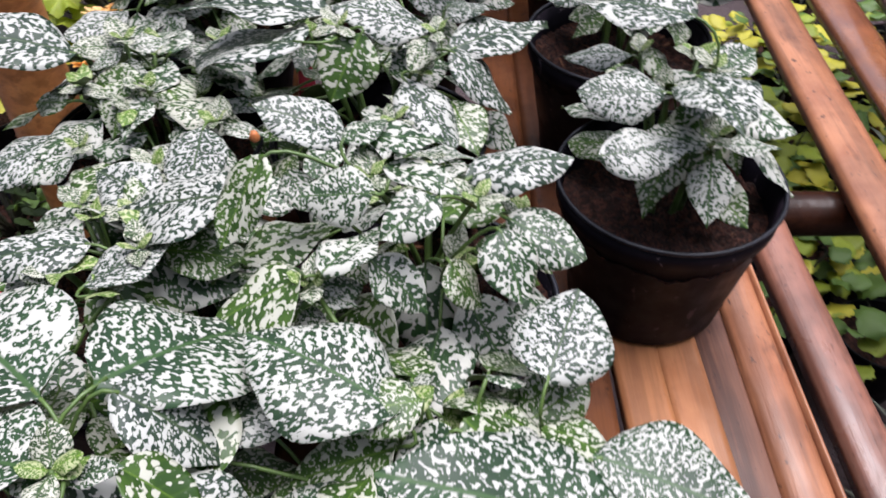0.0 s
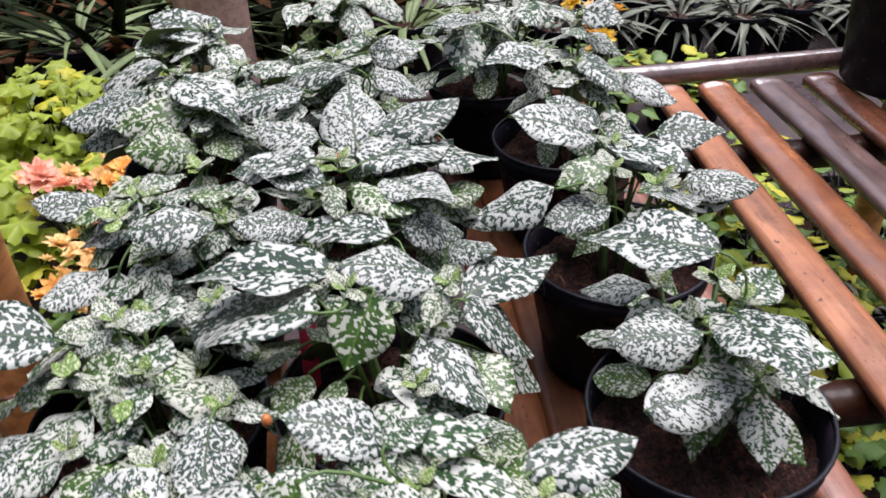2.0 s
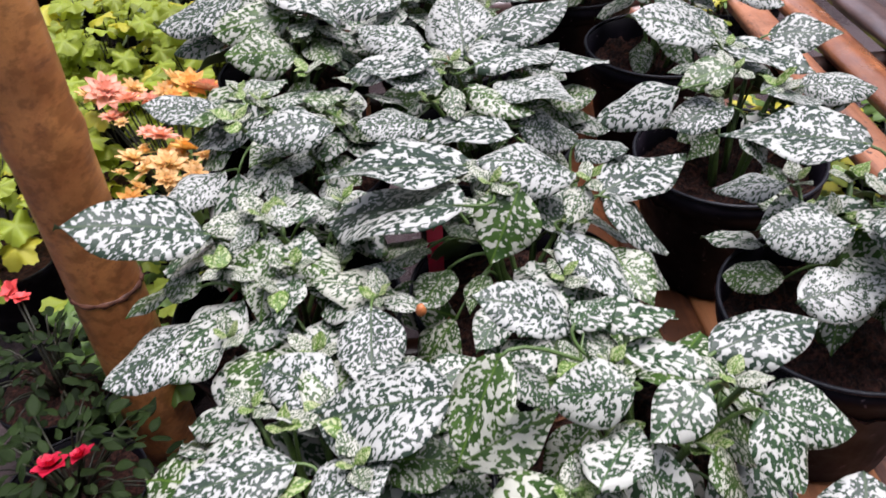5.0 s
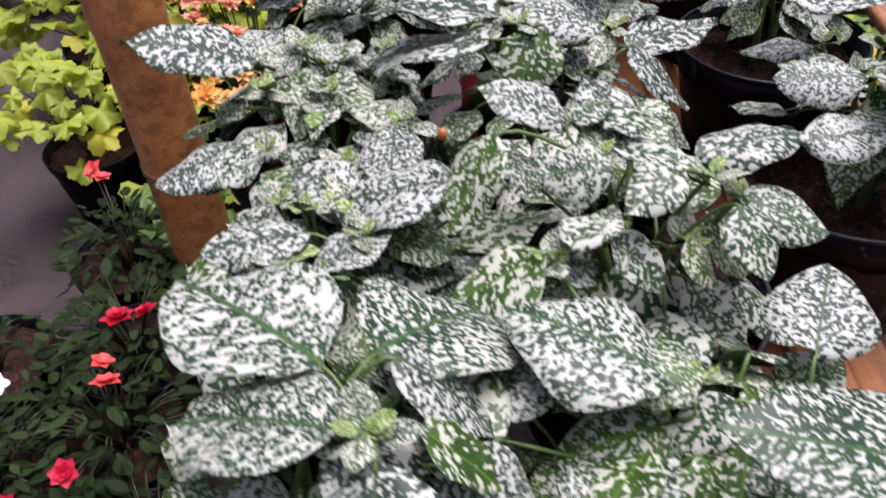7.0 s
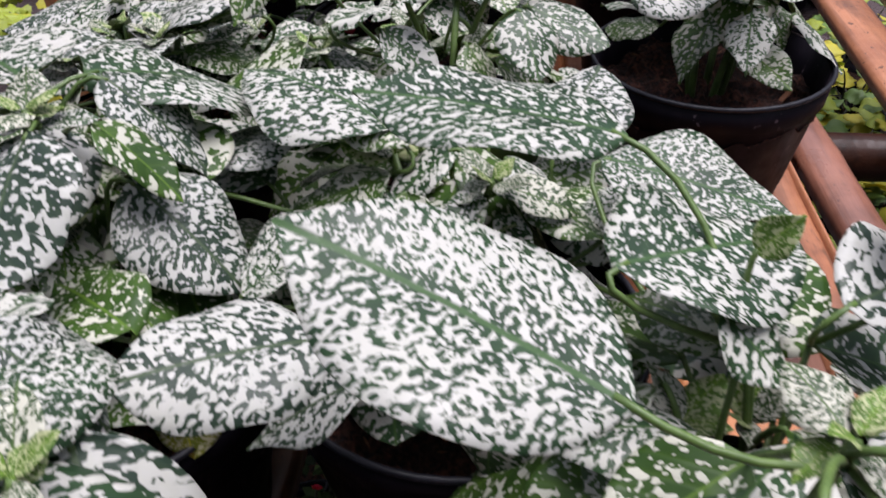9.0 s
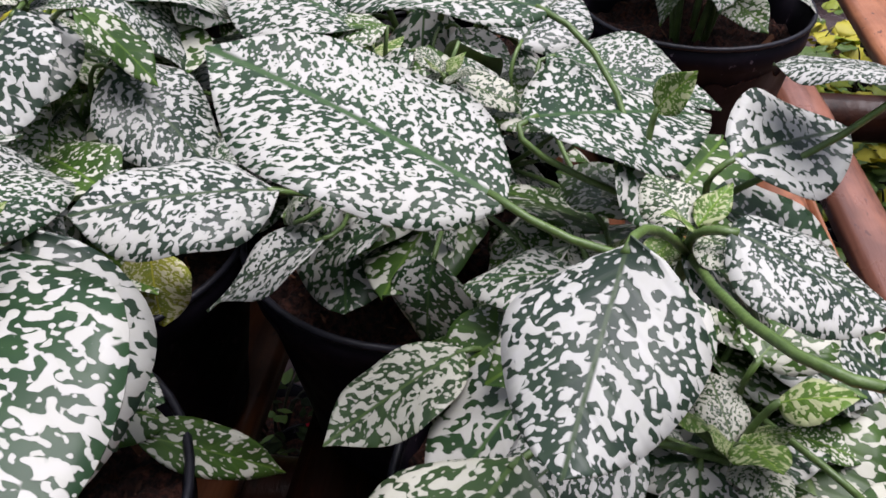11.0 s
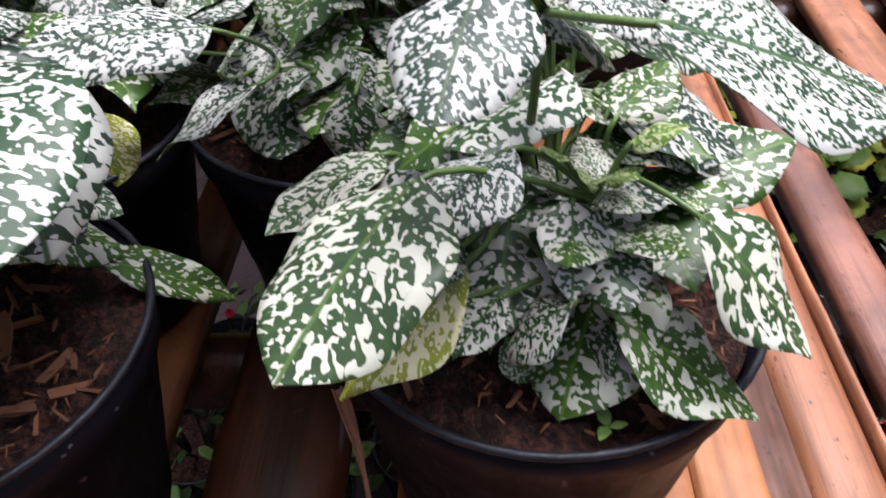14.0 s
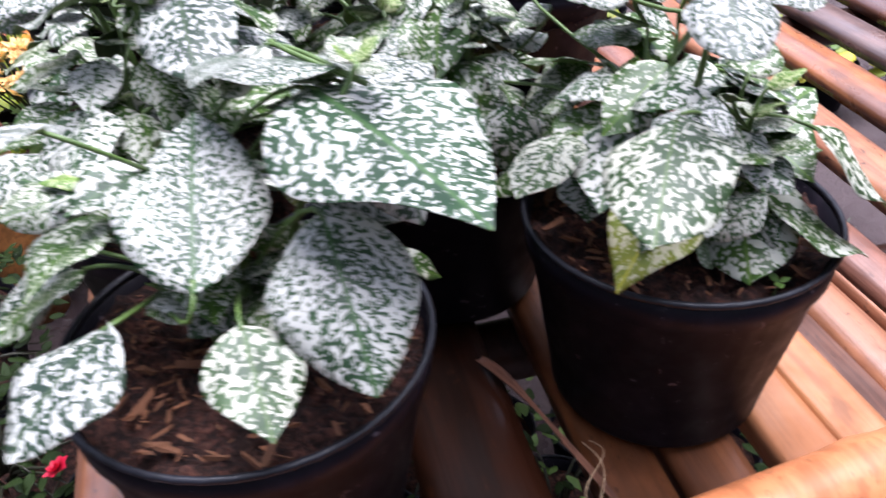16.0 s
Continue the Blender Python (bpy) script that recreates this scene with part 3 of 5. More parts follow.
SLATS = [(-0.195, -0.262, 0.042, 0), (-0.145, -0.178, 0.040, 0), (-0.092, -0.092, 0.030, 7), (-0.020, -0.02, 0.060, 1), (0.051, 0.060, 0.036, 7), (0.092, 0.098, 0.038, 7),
         (0.143, 0.122, 0.032, 2), (0.177, 0.150, 0.031, 2), (0.205, 0.180, 0.030, 5), (0.231, 0.212, 0.032, 3), (0.286, 0.245, 0.035, 4), (0.357, 0.398, 0.046, 3), (0.448, 0.468, 0.050, 0),
         (0.535, 0.550, 0.050, 6), (0.620, 0.634, 0.052, 8), (0.705, 0.715, 0.050, 8)]
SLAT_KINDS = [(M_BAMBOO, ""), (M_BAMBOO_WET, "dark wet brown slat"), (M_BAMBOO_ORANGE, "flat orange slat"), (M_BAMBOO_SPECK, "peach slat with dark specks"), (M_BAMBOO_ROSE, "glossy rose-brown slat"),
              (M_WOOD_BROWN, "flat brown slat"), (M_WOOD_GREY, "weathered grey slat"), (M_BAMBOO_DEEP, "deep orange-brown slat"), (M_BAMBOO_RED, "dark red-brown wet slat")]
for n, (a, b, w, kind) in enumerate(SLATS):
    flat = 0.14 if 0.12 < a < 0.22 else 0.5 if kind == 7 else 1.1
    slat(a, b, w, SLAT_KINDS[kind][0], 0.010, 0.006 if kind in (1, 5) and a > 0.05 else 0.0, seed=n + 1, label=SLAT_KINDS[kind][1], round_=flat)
slat(0.2515, 0.2310, 0.006, M_BAMBOO_SPECK, 0.008, 0.001, seed=40, label="narrow peach strip")


def pole(owner, name, a, b, radius, material, seed=0, knots=4, label=""):
    """A bamboo pole with swollen nodes."""
    rnd = random.Random(seed)
    a, b = Vector(a), Vector(b)
    marks = [(q + rnd.uniform(0.25, 0.75)) / knots for q in range(knots)]
    n = 60
    path, radii = [], []
    for i in range(n + 1):
        f = i / n
        path.append(a.lerp(b, f))
        radii.append(radius * (1 + 0.015 * math.sin(f * 9 + seed) + 0.07 * sum(math.exp(-((f - q) / 0.009) ** 2) - 0.6 * math.exp(-((f - q - 0.02) / 0.007) ** 2) for q in marks)))
    bm = bmesh.new()
    ring_tube(bm, path, radii, 20)
    return part(name, bm, material, owner, label)


pole(bench, "end_rail", (-0.225, -0.109, BENCH + 0.012), (0.75, 0.001, BENCH + 0.012), 0.020, M_RAIL, 3, 4)
pole(bench, "end_rail", (-0.225, -0.147, BENCH + 0.003), (0.75, -0.037, BENCH + 0.003), 0.020, M_RAIL, 8, 4)
pole(bench, "end_rail", (-0.32, 1.165, BENCH + 0.010), (0.85, 1.205, BENCH + 0.010), 0.017, M_WOOD_GREY, 5, 4, "weathered grey end rail")
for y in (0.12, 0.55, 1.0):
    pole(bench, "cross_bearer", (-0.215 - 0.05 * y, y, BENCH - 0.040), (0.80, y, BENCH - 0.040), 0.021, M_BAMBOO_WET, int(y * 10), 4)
for x, y in ((-0.19, 0.03), (0.70, 0.03), (-0.25, 1.12), (0.74, 1.12)):
    pole(bench, "leg", (x, y, 0.0), (x, y, BENCH - 0.02), 0.024, M_BAMBOO_POST, int(x * 9 + y * 5), 2)

# ---- posts ----
post = thing("bamboo_post", (0, 0, 0), "thick brown upright bamboo post with a dark node ring", "post")
pole(post, "culm", (-0.480, 0.825, 0.0), (-0.500, 0.835, 1.9), 0.042, M_BAMBOO_POST, 21, 6)
for z in (0.30, 0.72, 1.12, 1.5):
    bm = bmesh.new()
    path = [Vector((-0.480 - 0.0105 * z + 0.0405 * math.cos(q), 0.825 + 0.0053 * z + 0.0405 * math.sin(q), z)) for q in (2 * math.pi * i / 32 for i in range(33))]
    ring_tube(bm, path, [0.0040 + 0.0016 * math.sin(i * 2.3) for i in range(33)], 6, False)
    part("node_ring", bm, M_WOOD_BROWN, post, "dark ragged node ring")
post2 = thing("wooden_post", (0, 0, 0), "pale weathered upright wooden post behind the bench", "post")
pole(post2, "trunk", (-0.33, 1.62, 0.0), (-0.325, 1.64, 1.9), 0.068, M_WOOD_PALE, 4, 3)

# ---- polka dot plants on the bench: where each pot stands, and the leaves that show singly ----
# ---- where the shoots of the plants end in a rosette: x, y, z, size of its outer leaves, turn ----
HEADS = {"F": [(0.084, 0.018, 0.669, 0.0, 35), (0.101, 0.008, 0.617, 0.028, 10)], "L": [(-0.062, 0.004, 0.665, 0.0, 20), (-0.115, -0.006, 0.594, 0.030, 50)],
         "L2": [(-0.129, 0.140, 0.662, 0.022, 10)], "M": [(0.018, 0.152, 0.632, 0.022, 40), (-0.060, 0.250, 0.634, 0.022, 0)],
         "A2": [(-0.035, 0.300, 0.655, 0.0, 20), (0.015, 0.290, 0.650, 0.0, 60)], "R2": [(0.128, 0.466, 0.622, 0.0, 10), (0.165, 0.430, 0.632, 0.050, 50), (0.160, 0.385, 0.615, 0.045, 0)],
         "A3": [(-0.095, 0.520, 0.606, 0.044, 75), (-0.030, 0.415, 0.606, 0.044, 30), (-0.066, 0.460, 0.645, 0.0, 30), (-0.004, 0.466, 0.638, 0.0, 10)], "R3": [(0.135, 0.600, 0.632, 0.0, 20), (0.150, 0.648, 0.628, 0.040, 60)],
         "A4": [(-0.072, 0.652, 0.632, 0.0, 45), (-0.020, 0.690, 0.615, 0.045, 15)], "R4": [(0.150, 0.775, 0.645, 0.042, 35), (0.170, 0.845, 0.665, 0.050, 70), (0.115, 0.815, 0.650, 0.048, 10)],
         "B2": [(-0.150, 0.285, 0.622, 0.0, 20), (-0.205, 0.345, 0.598, 0.050, 55), (-0.120, 0.350, 0.600, 0.050, 15)], "B3": [(-0.205, 0.468, 0.632, 0.030, 30), (-0.186, 0.436, 0.616, 0.040, 75), (-0.138, 0.409, 0.610, 0.036, 0), (-0.225, 0.405, 0.594, 0.046, 20), (-0.175, 0.385, 0.594, 0.046, 60), (-0.235, 0.500, 0.598, 0.046, 85), (-0.160, 0.520, 0.602, 0.046, 30)],
         "B4": [(-0.250, 0.700, 0.598, 0.050, 50), (-0.150, 0.690, 0.602, 0.050, 80), (-0.225, 0.655, 0.612, 0.045, 20), (-0.165, 0.620, 0.605, 0.045, 65), (-0.215, 0.590, 0.590, 0.045, 40)],
         "A5": [(-0.075, 0.835, 0.650, 0.055, 25), (-0.105, 0.780, 0.635, 0.050, 70), (-0.035, 0.870, 0.655, 0.055, 0), (-0.120, 0.880, 0.640, 0.055, 40)],
         "B5": [(-0.225, 0.845, 0.640, 0.050, 20), (-0.190, 0.790, 0.625, 0.050, 60), (-0.170, 0.870, 0.635, 0.055, 10)],
         "R5": [(0.085, 0.960, 0.665, 0.060, 30), (0.140, 0.930, 0.668, 0.060, 75), (0.060, 0.905, 0.660, 0.055, 10), (0.130, 1.020, 0.660, 0.060, 50)],
         "A6": [(-0.060, 0.985, 0.668, 0.062, 15), (-0.110, 1.030, 0.655, 0.060, 60), (-0.030, 1.050, 0.665, 0.060, 40)],
         "B6": [(-0.215, 0.975, 0.640, 0.060, 30), (-0.270, 1.010, 0.630, 0.060, 75)]}
PLANT_F = [(0.047, 0.022, 0.67, 67, 12, -2, 0.077, 50, 0.70), (0.049, 0.075, 0.66, -59, -14, 6, 0.064, 0), (0.068, -0.006, 0.684, 165, -26, 3, 0.039, 3, 0.80),
    (0.088, 0.01, 0.676, -111, -17, 0, 0.031, 3), (0.099, -0.036, 0.686, -85, -22, 6, 0.059, 50), (0.141, 0.079, 0.675, 72, -6, 12, 0.03, 1),
    (0.053, -0.014, 0.636, 146, -22, 8, 0.058, 21, 0.80), (0.064, -0.008, 0.603, 120, -40, 0, 0.052, 45, 0.72), (0.063, -0.011, 0.592, 121, -17, -6, 0.028, 2),
    (0.074, -0.013, 0.595, 141, -19, 6, 0.022, 2), (0.093, -0.021, 0.6, 87, -48, 0, 0.027, 4), (0.093, 0.004, 0.615, -180, -32, -12, 0.028, 5)]
PLANT_F_MORE = [(0.107, -0.008, 0.582, -114, -27, -6, 0.049, 10), (0.128, 0.001, 0.612, -117, -45, 0, 0.052, 20), (0.108, 0.047, 0.624, -90, -29, 12, 0.05, 0),
    (0.1, 0.044, 0.611, -105, -4, 6, 0.039, 15), (0.076, 0.005, 0.632, 128, -20, 12, 0.035, 3), (0.036, 0.046, 0.602, 128, -15, 12, 0.045, 20),
    (0.076, -0.006, 0.57, -117, -59, 12, 0.017, 11), (0.107, -0.01, 0.58, 117, -66, 6, 0.022, 2), (0.079, 0.011, 0.62, -67, -38, 0, 0.016, 1),
    (0.063, -0.009, 0.61, 135, -38, -6, 0.016, 5), (0.115, 0.029, 0.6, -105, -5, -12, 0.024, 15), (0.074, 0.069, 0.652, -118, -40, 12, 0.025, 0)]
PLANT_F_MORE2 = [(0.082, 0.022, 0.665, -51, 25, -12, 0.007, 31), (0.082, 0.021, 0.665, 131, -16, 6, 0.011, 35), (0.082, 0.018, 0.665, -99, -37, -6, 0.025, 4),
    (0.054, 0.112, 0.674, 76, 1, 4, 0.076, 0, 0.70), (0.054, 0.160, 0.638, -113, -6, 8, 0.062, 0, 0.7), (0.102, 0.069, 0.655, -57, -7, 25, 0.043, 0),
    (0.083, 0.082, 0.66, -122, 52, 72, 0.015, 35), (0.101, 0.005, 0.622, -164, 30, 0, 0.016, 30), (0.108, 0.012, 0.628, -107, 30, 0, 0.016, 31),
    (0.091, 0.008, 0.626, 138, 34, 0, 0.014, 32), (0.105, 0.022, 0.63, -44, 18, 0, 0.025, 13), (0.096, 0.005, 0.604, 167, 18, 0, 0.025, 14)]
PLANT_F_MORE3 = [(0.105, 0.008, 0.6, -136, 17, 0, 0.027, 15)]
polka_plant((0.09, 0.035), PLANT_F + PLANT_F_MORE + PLANT_F_MORE2 + PLANT_F_MORE3, heads=HEADS["F"], filler=32, crown=(0, 0.03, 0.06, 0.018), seed=1, chips=260)
PLANT_L = [(-0.065, 0.024, 0.652, -151, -43, -12, 0.059, 4), (-0.068, 0.028, 0.602, -95, -23, 0, 0.023, 4), (-0.083, -0.026, 0.628, -174, -37, 4, 0.062, 54, 0.78),
    (-0.115, -0.048, 0.604, -172, -28, 0, 0.040, 20, 0.78), (-0.158, -0.031, 0.6, 138, -18, 6, 0.049, 4), (-0.166, 0.006, 0.655, 58, -8, 12, 0.038, 3),
    (-0.086, 0.015, 0.622, -107, -30, 6, 0.044, 1), (-0.089, 0.039, 0.665, -97, -47, 0, 0.034, 4), (-0.09, 0.044, 0.66, 7, -22, 0, 0.026, 5),
    (-0.09, 0.035, 0.665, 112, -35, 0, 0.026, 1), (-0.074, 0.018, 0.655, 11, -15, 6, 0.038, 0), (-0.067, 0.008, 0.662, 43, -8, 12, 0.069, 51)]
PLANT_L_MORE = [(-0.062, 0.003, 0.665, -30, 20, 12, 0.009, 31), (-0.066, 0.033, 0.567, -73, -40, 24, 0.054, 15, 0.34), (-0.128, -0.038, 0.612, -4, 18, 0, 0.082, 50, 0.62),
    (-0.079, 0.016, 0.655, -154, -9, 0, 0.095, 50), (-0.113, -0.011, 0.582, -159, 23, 0, 0.015, 30),
    (-0.127, -0.006, 0.586, 121, 14, 0, 0.025, 11), (-0.106, -0.005, 0.58, -113, 21, 0, 0.017, 32), (-0.121, -0.011, 0.592, 161, 27, 0, 0.013, 33),
    (-0.107, 0.007, 0.588, -56, 13, 0, 0.027, 14), (-0.129, 0.003, 0.58, 75, 15, 0, 0.023, 35)]
polka_plant((-0.117, 0.003), PLANT_L + PLANT_L_MORE, heads=HEADS["L"], filler=20, crown=(-0.025, 0.03, 0.055, 0.012), seed=2, chips=240)
PLANT_M = [(-0.018, 0.181, 0.633, 60, 7, 6, 0.07, 4), (-0.062, 0.249, 0.64, 101, -28, 0, 0.049, 13), (-0.063, 0.251, 0.63, -72, -18, 6, 0.027, 1),
    (-0.065, 0.126, 0.603, -48, 10, -6, 0.062, 2), (0.003, 0.176, 0.63, 113, -37, 0, 0.031, 0), (-0.021, 0.075, 0.632, 116, 4, -8, 0.056, 1, 0.74),
    (-0.015, 0.091, 0.602, 103, -32, 6, 0.049, 5), (0.022, 0.088, 0.6, 158, -82, 0, 0.037, 4), (0.022, 0.152, 0.63, -92, -22, 12, 0.027, 25),
    (0.018, 0.153, 0.632, 94, -39, 6, 0.019, 25), (0.052, 0.093, 0.6, 111, -67, 0, 0.022, 11), (0.018, 0.112, 0.605, -128, -53, -6, 0.019, 0)]
PLANT_M_MORE = [(0.004, 0.103, 0.6, 97, -31, 0, 0.029, 2), (-0.032, 0.103, 0.6, -83, 52, -6, 0.028, 14), (-0.062, 0.115, 0.61, -64, 21, 0, 0.027, 5),
    (0.065, 0.123, 0.6, 125, -32, 12, 0.037, 10), (-0.133, 0.172, 0.612, -176, -34, -12, 0.058, 13), (-0.072, 0.191, 0.602, 59, -3, -6, 0.037, 2),
    (-0.05, 0.217, 0.61, 79, -13, 0, 0.037, 12), (-0.022, 0.213, 0.602, 90, -20, -6, 0.03, 12), (0.069, 0.16, 0.62, 85, -21, -12, 0.023, 4),
    (0.068, 0.163, 0.602, 94, -4, -12, 0.027, 4), (0.043, 0.206, 0.62, -22, 7, 0, 0.049, 3)]
polka_plant((0.006, 0.16), PLANT_M + PLANT_M_MORE, heads=HEADS["M"], filler=34, crown=(-0.005, 0.02, 0.07, 0.012), seed=3, chips=110)
PLANT_L2 = [(-0.106, 0.146, 0.633, -111, -42, 6, 0.053, 1), (-0.129, 0.179, 0.656, -36, -30, 6, 0.093, 2), (-0.122, 0.177, 0.656, -101, -44, -6, 0.052, 2),
    (-0.148, 0.175, 0.654, 50, -8, 6, 0.095, 55), (-0.135, 0.141, 0.66, 72, -16, 12, 0.073, 52), (-0.124, 0.13, 0.66, -179, -27, 12, 0.054, 1),
    (-0.128, 0.138, 0.662, -48, -9, 0, 0.012, 30), (-0.112, 0.146, 0.655, -103, -42, -12, 0.037, 15), (-0.084, 0.086, 0.62, 56, -7, -6, 0.044, 12),
    (-0.135, 0.153, 0.65, -155, -25, -12, 0.047, 2), (-0.11, 0.126, 0.612, 149, -21, -12, 0.034, 11), (-0.087, 0.175, 0.62, -17, -6, -6, 0.047, 4)]
PLANT_L2_MORE = [(-0.087, 0.162, 0.62, 32, 13, 6, 0.046, 15), (-0.083, 0.1, 0.585, -173, -75, 0, 0.031, 41)]
polka_plant((-0.14, 0.14), PLANT_L2 + PLANT_L2_MORE, heads=HEADS["L2"], filler=36, crown=(-0.01, 0.02, 0.075, 0.012), seed=4, chips=30)
PLANT_A2 = [(-0.083, 0.298, 0.67, 140, -47, 0, 0.048, 10, 0.62), (-0.031, 0.277, 0.664, 82, -12, -30, 0.035, 3, 0.79), (-0.045, 0.323, 0.659, 89, 21, -12, 0.05, 2, 0.61),
    (-0.018, 0.374, 0.612, -111, 9, -18, 0.039, 0, 0.61), (-0.029, 0.307, 0.656, -116, -3, -6, 0.04, 5, 0.59), (0.011, 0.304, 0.65, -81, 6, 6, 0.051, 4, 0.64),
    (0.03, 0.287, 0.64, -114, -18, 20, 0.041, 3, 0.75), (-0.002, 0.276, 0.663, 126, -19, -12, 0.033, 2, 0.74), (-0.049, 0.315, 0.665, -59, 7, -6, 0.024, 1),
    (-0.036, 0.317, 0.664, -82, -7, 0, 0.035, 2)]
PLANT_A2_MORE = [(0.026, 0.276, 0.643, -159, -37, -6, 0.035, 1), (-0.053, 0.243, 0.648, -35, -5, -12, 0.038, 2), (-0.034, 0.259, 0.64, -112, -43, 12, 0.037, 5),
    (-0.077, 0.31, 0.65, -141, -24, 0, 0.024, 4), (0.003, 0.267, 0.63, -126, -49, -6, 0.026, 13)]
polka_plant((-0.01, 0.31), PLANT_A2 + PLANT_A2_MORE, heads=HEADS["A2"], filler=23, crown=(0, 0.01, 0.085, 0), seed=5, chips=30)
PLANT_R2 = [(0.15, 0.438, 0.663, 61, -7, -6, 0.081, 5, 0.64), (0.125, 0.467, 0.619, 69, -12, 0, 0.045, 4, 0.61), (0.13, 0.402, 0.634, 85, -5, -24, 0.05, 3, 0.71),
    (0.15, 0.411, 0.639, -179, 11, 6, 0.074, 2, 0.61), (0.089, 0.371, 0.611, -89, 3, 18, 0.05, 1, 0.69)]
polka_plant((0.15, 0.418), PLANT_R2, heads=HEADS["R2"], filler=16, crown=(0.01, 0.03, 0.06, 0), seed=6, chips=14)
PLANT_A3 = [(-0.034, 0.553, 0.619, 62, -6, 6, 0.079, 2, 0.6), (-0.085, 0.436, 0.648, 57, -23, 0, 0.106, 0, 0.64), (-0.074, 0.488, 0.64, 94, 4, 6, 0.092, 5, 0.64),
    (-0.008, 0.487, 0.628, 98, 17, -12, 0.064, 4, 0.65), (0.003, 0.538, 0.618, -149, 18, 12, 0.048, 3, 0.6), (0.005, 0.475, 0.619, -64, -1, 6, 0.073, 2, 0.6),
    (0.005, 0.463, 0.626, -110, -43, 0, 0.056, 1, 0.64), (-0.008, 0.463, 0.636, 149, -28, -6, 0.028, 22, 0.63), (-0.05, 0.452, 0.645, 146, -49, -20, 0.046, 12, 0.85),
    (-0.065, 0.467, 0.643, 37, -10, -6, 0.038, 22, 0.6)]
PLANT_A3_MORE = [(-0.025, 0.448, 0.614, -147, -16, -6, 0.061, 1, 0.6)]
polka_plant((-0.045, 0.463), PLANT_A3 + PLANT_A3_MORE, heads=HEADS["A3"], filler=24, crown=(0, 0, 0.09, 0), seed=7, chips=30)
PLANT_R3 = [(0.131, 0.632, 0.643, 94, 18, -18, 0.072, 2, 0.66), (0.144, 0.67, 0.632, 41, 11, -12, 0.056, 1, 0.61), (0.194, 0.675, 0.622, -115, 5, 24, 0.056, 0, 0.68),
    (0.144, 0.651, 0.628, -126, -6, 0, 0.073, 5, 0.66), (0.202, 0.62, 0.601, -105, -1, 18, 0.057, 4, 0.67), (0.083, 0.562, 0.641, 75, -27, -18, 0.062, 3, 0.67),
    (0.125, 0.568, 0.619, 106, -6, -12, 0.054, 2, 0.63), (0.127, 0.582, 0.644, 104, -13, -24, 0.042, 12, 0.66), (0.152, 0.575, 0.624, -67, -22, 0, 0.067, 0, 0.6)]
polka_plant((0.145, 0.6), PLANT_R3, heads=HEADS["R3"], filler=16, crown=(0.015, 0.015, 0.06, 0), seed=8, chips=14)
PLANT_A4 = [(-0.087, 0.621, 0.651, 73, -15, -6, 0.072, 0, 0.65), (-0.082, 0.615, 0.634, 83, 10, -12, 0.061, 5, 0.59), (-0.058, 0.674, 0.621, 2, 29, 0, 0.076, 4, 0.72),
    (-0.045, 0.69, 0.633, -78, 12, 18, 0.079, 3, 0.61), (-0.055, 0.638, 0.634, -51, -12, 0, 0.102, 2, 0.62), (-0.008, 0.669, 0.621, -101, -2, -6, 0.064, 1, 0.62),
    (-0.037, 0.636, 0.621, -141, 5, -6, 0.076, 0, 0.65), (-0.063, 0.612, 0.629, -124, -10, 6, 0.054, 13, 0.62), (-0.077, 0.606, 0.635, -174, -29, 0, 0.029, 21, 0.65),
    (-0.095, 0.591, 0.616, 111, 11, -18, 0.055, 3, 0.64)]
PLANT_A4_MORE = [(-0.029, 0.581, 0.611, -78, -27, 30, 0.055, 1, 0.67), (-0.088, 0.695, 0.628, 60, 4, -12, 0.064, 3, 0.64)]
polka_plant((-0.047, 0.655), PLANT_A4 + PLANT_A4_MORE, heads=HEADS["A4"], buds=[(-0.075, 0.665, 0.628)], filler=24, crown=(0, 0, 0.09, 0), seed=9, chips=30)
PLANT_R4 = [(0.172, 0.848, 0.676, -135, -12, 36, 0.045, 0, 0.68), (0.125, 0.793, 0.651, 111, 4, -12, 0.069, 5, 0.64), (0.159, 0.79, 0.65, -163, -8, -6, 0.066, 4, 0.61),
    (0.19, 0.759, 0.64, -125, -21, 18, 0.053, 3, 0.63), (0.075, 0.87, 0.662, 77, -6, 0, 0.068, 5, 0.55)]
polka_plant((0.152, 0.808), PLANT_R4, heads=HEADS["R4"], filler=14, crown=(0.02, 0.02, 0.06, 0), seed=10, chips=10)
PLANT_B2 = [(-0.106, 0.322, 0.62, 86, -6, 0, 0.065, 5, 0.62), (-0.176, 0.293, 0.618, 103, -2, -6, 0.054, 1, 0.6), (-0.171, 0.263, 0.619, -53, 4, -12, 0.051, 0, 0.61),
    (-0.103, 0.303, 0.64, 78, -20, 0, 0.068, 1), (-0.104, 0.289, 0.61, -67, 5, -12, 0.052, 10), (-0.161, 0.345, 0.6, 59, 0, -12, 0.049, 2),
    (-0.143, 0.294, 0.612, -88, -15, 0, 0.048, 12)]
polka_plant((-0.17, 0.3), PLANT_B2, heads=HEADS["B2"], filler=24, crown=(0, 0, 0.085, 0), seed=11, chips=30)
PLANT_B3 = [(-0.235, 0.462, 0.624, 99, 15, -10, 0.084, 2, 0.62), (-0.207, 0.473, 0.623, 103, 5, -18, 0.034, 20, 0.66), (-0.239, 0.425, 0.591, 125, -9, 0, 0.068, 3, 0.63),
    (-0.19, 0.44, 0.619, 87, -19, -30, 0.04, 12, 0.66), (-0.124, 0.417, 0.599, 82, 14, -6, 0.051, 24, 0.61), (-0.141, 0.392, 0.618, 178, -17, 0, 0.054, 0, 0.66)]
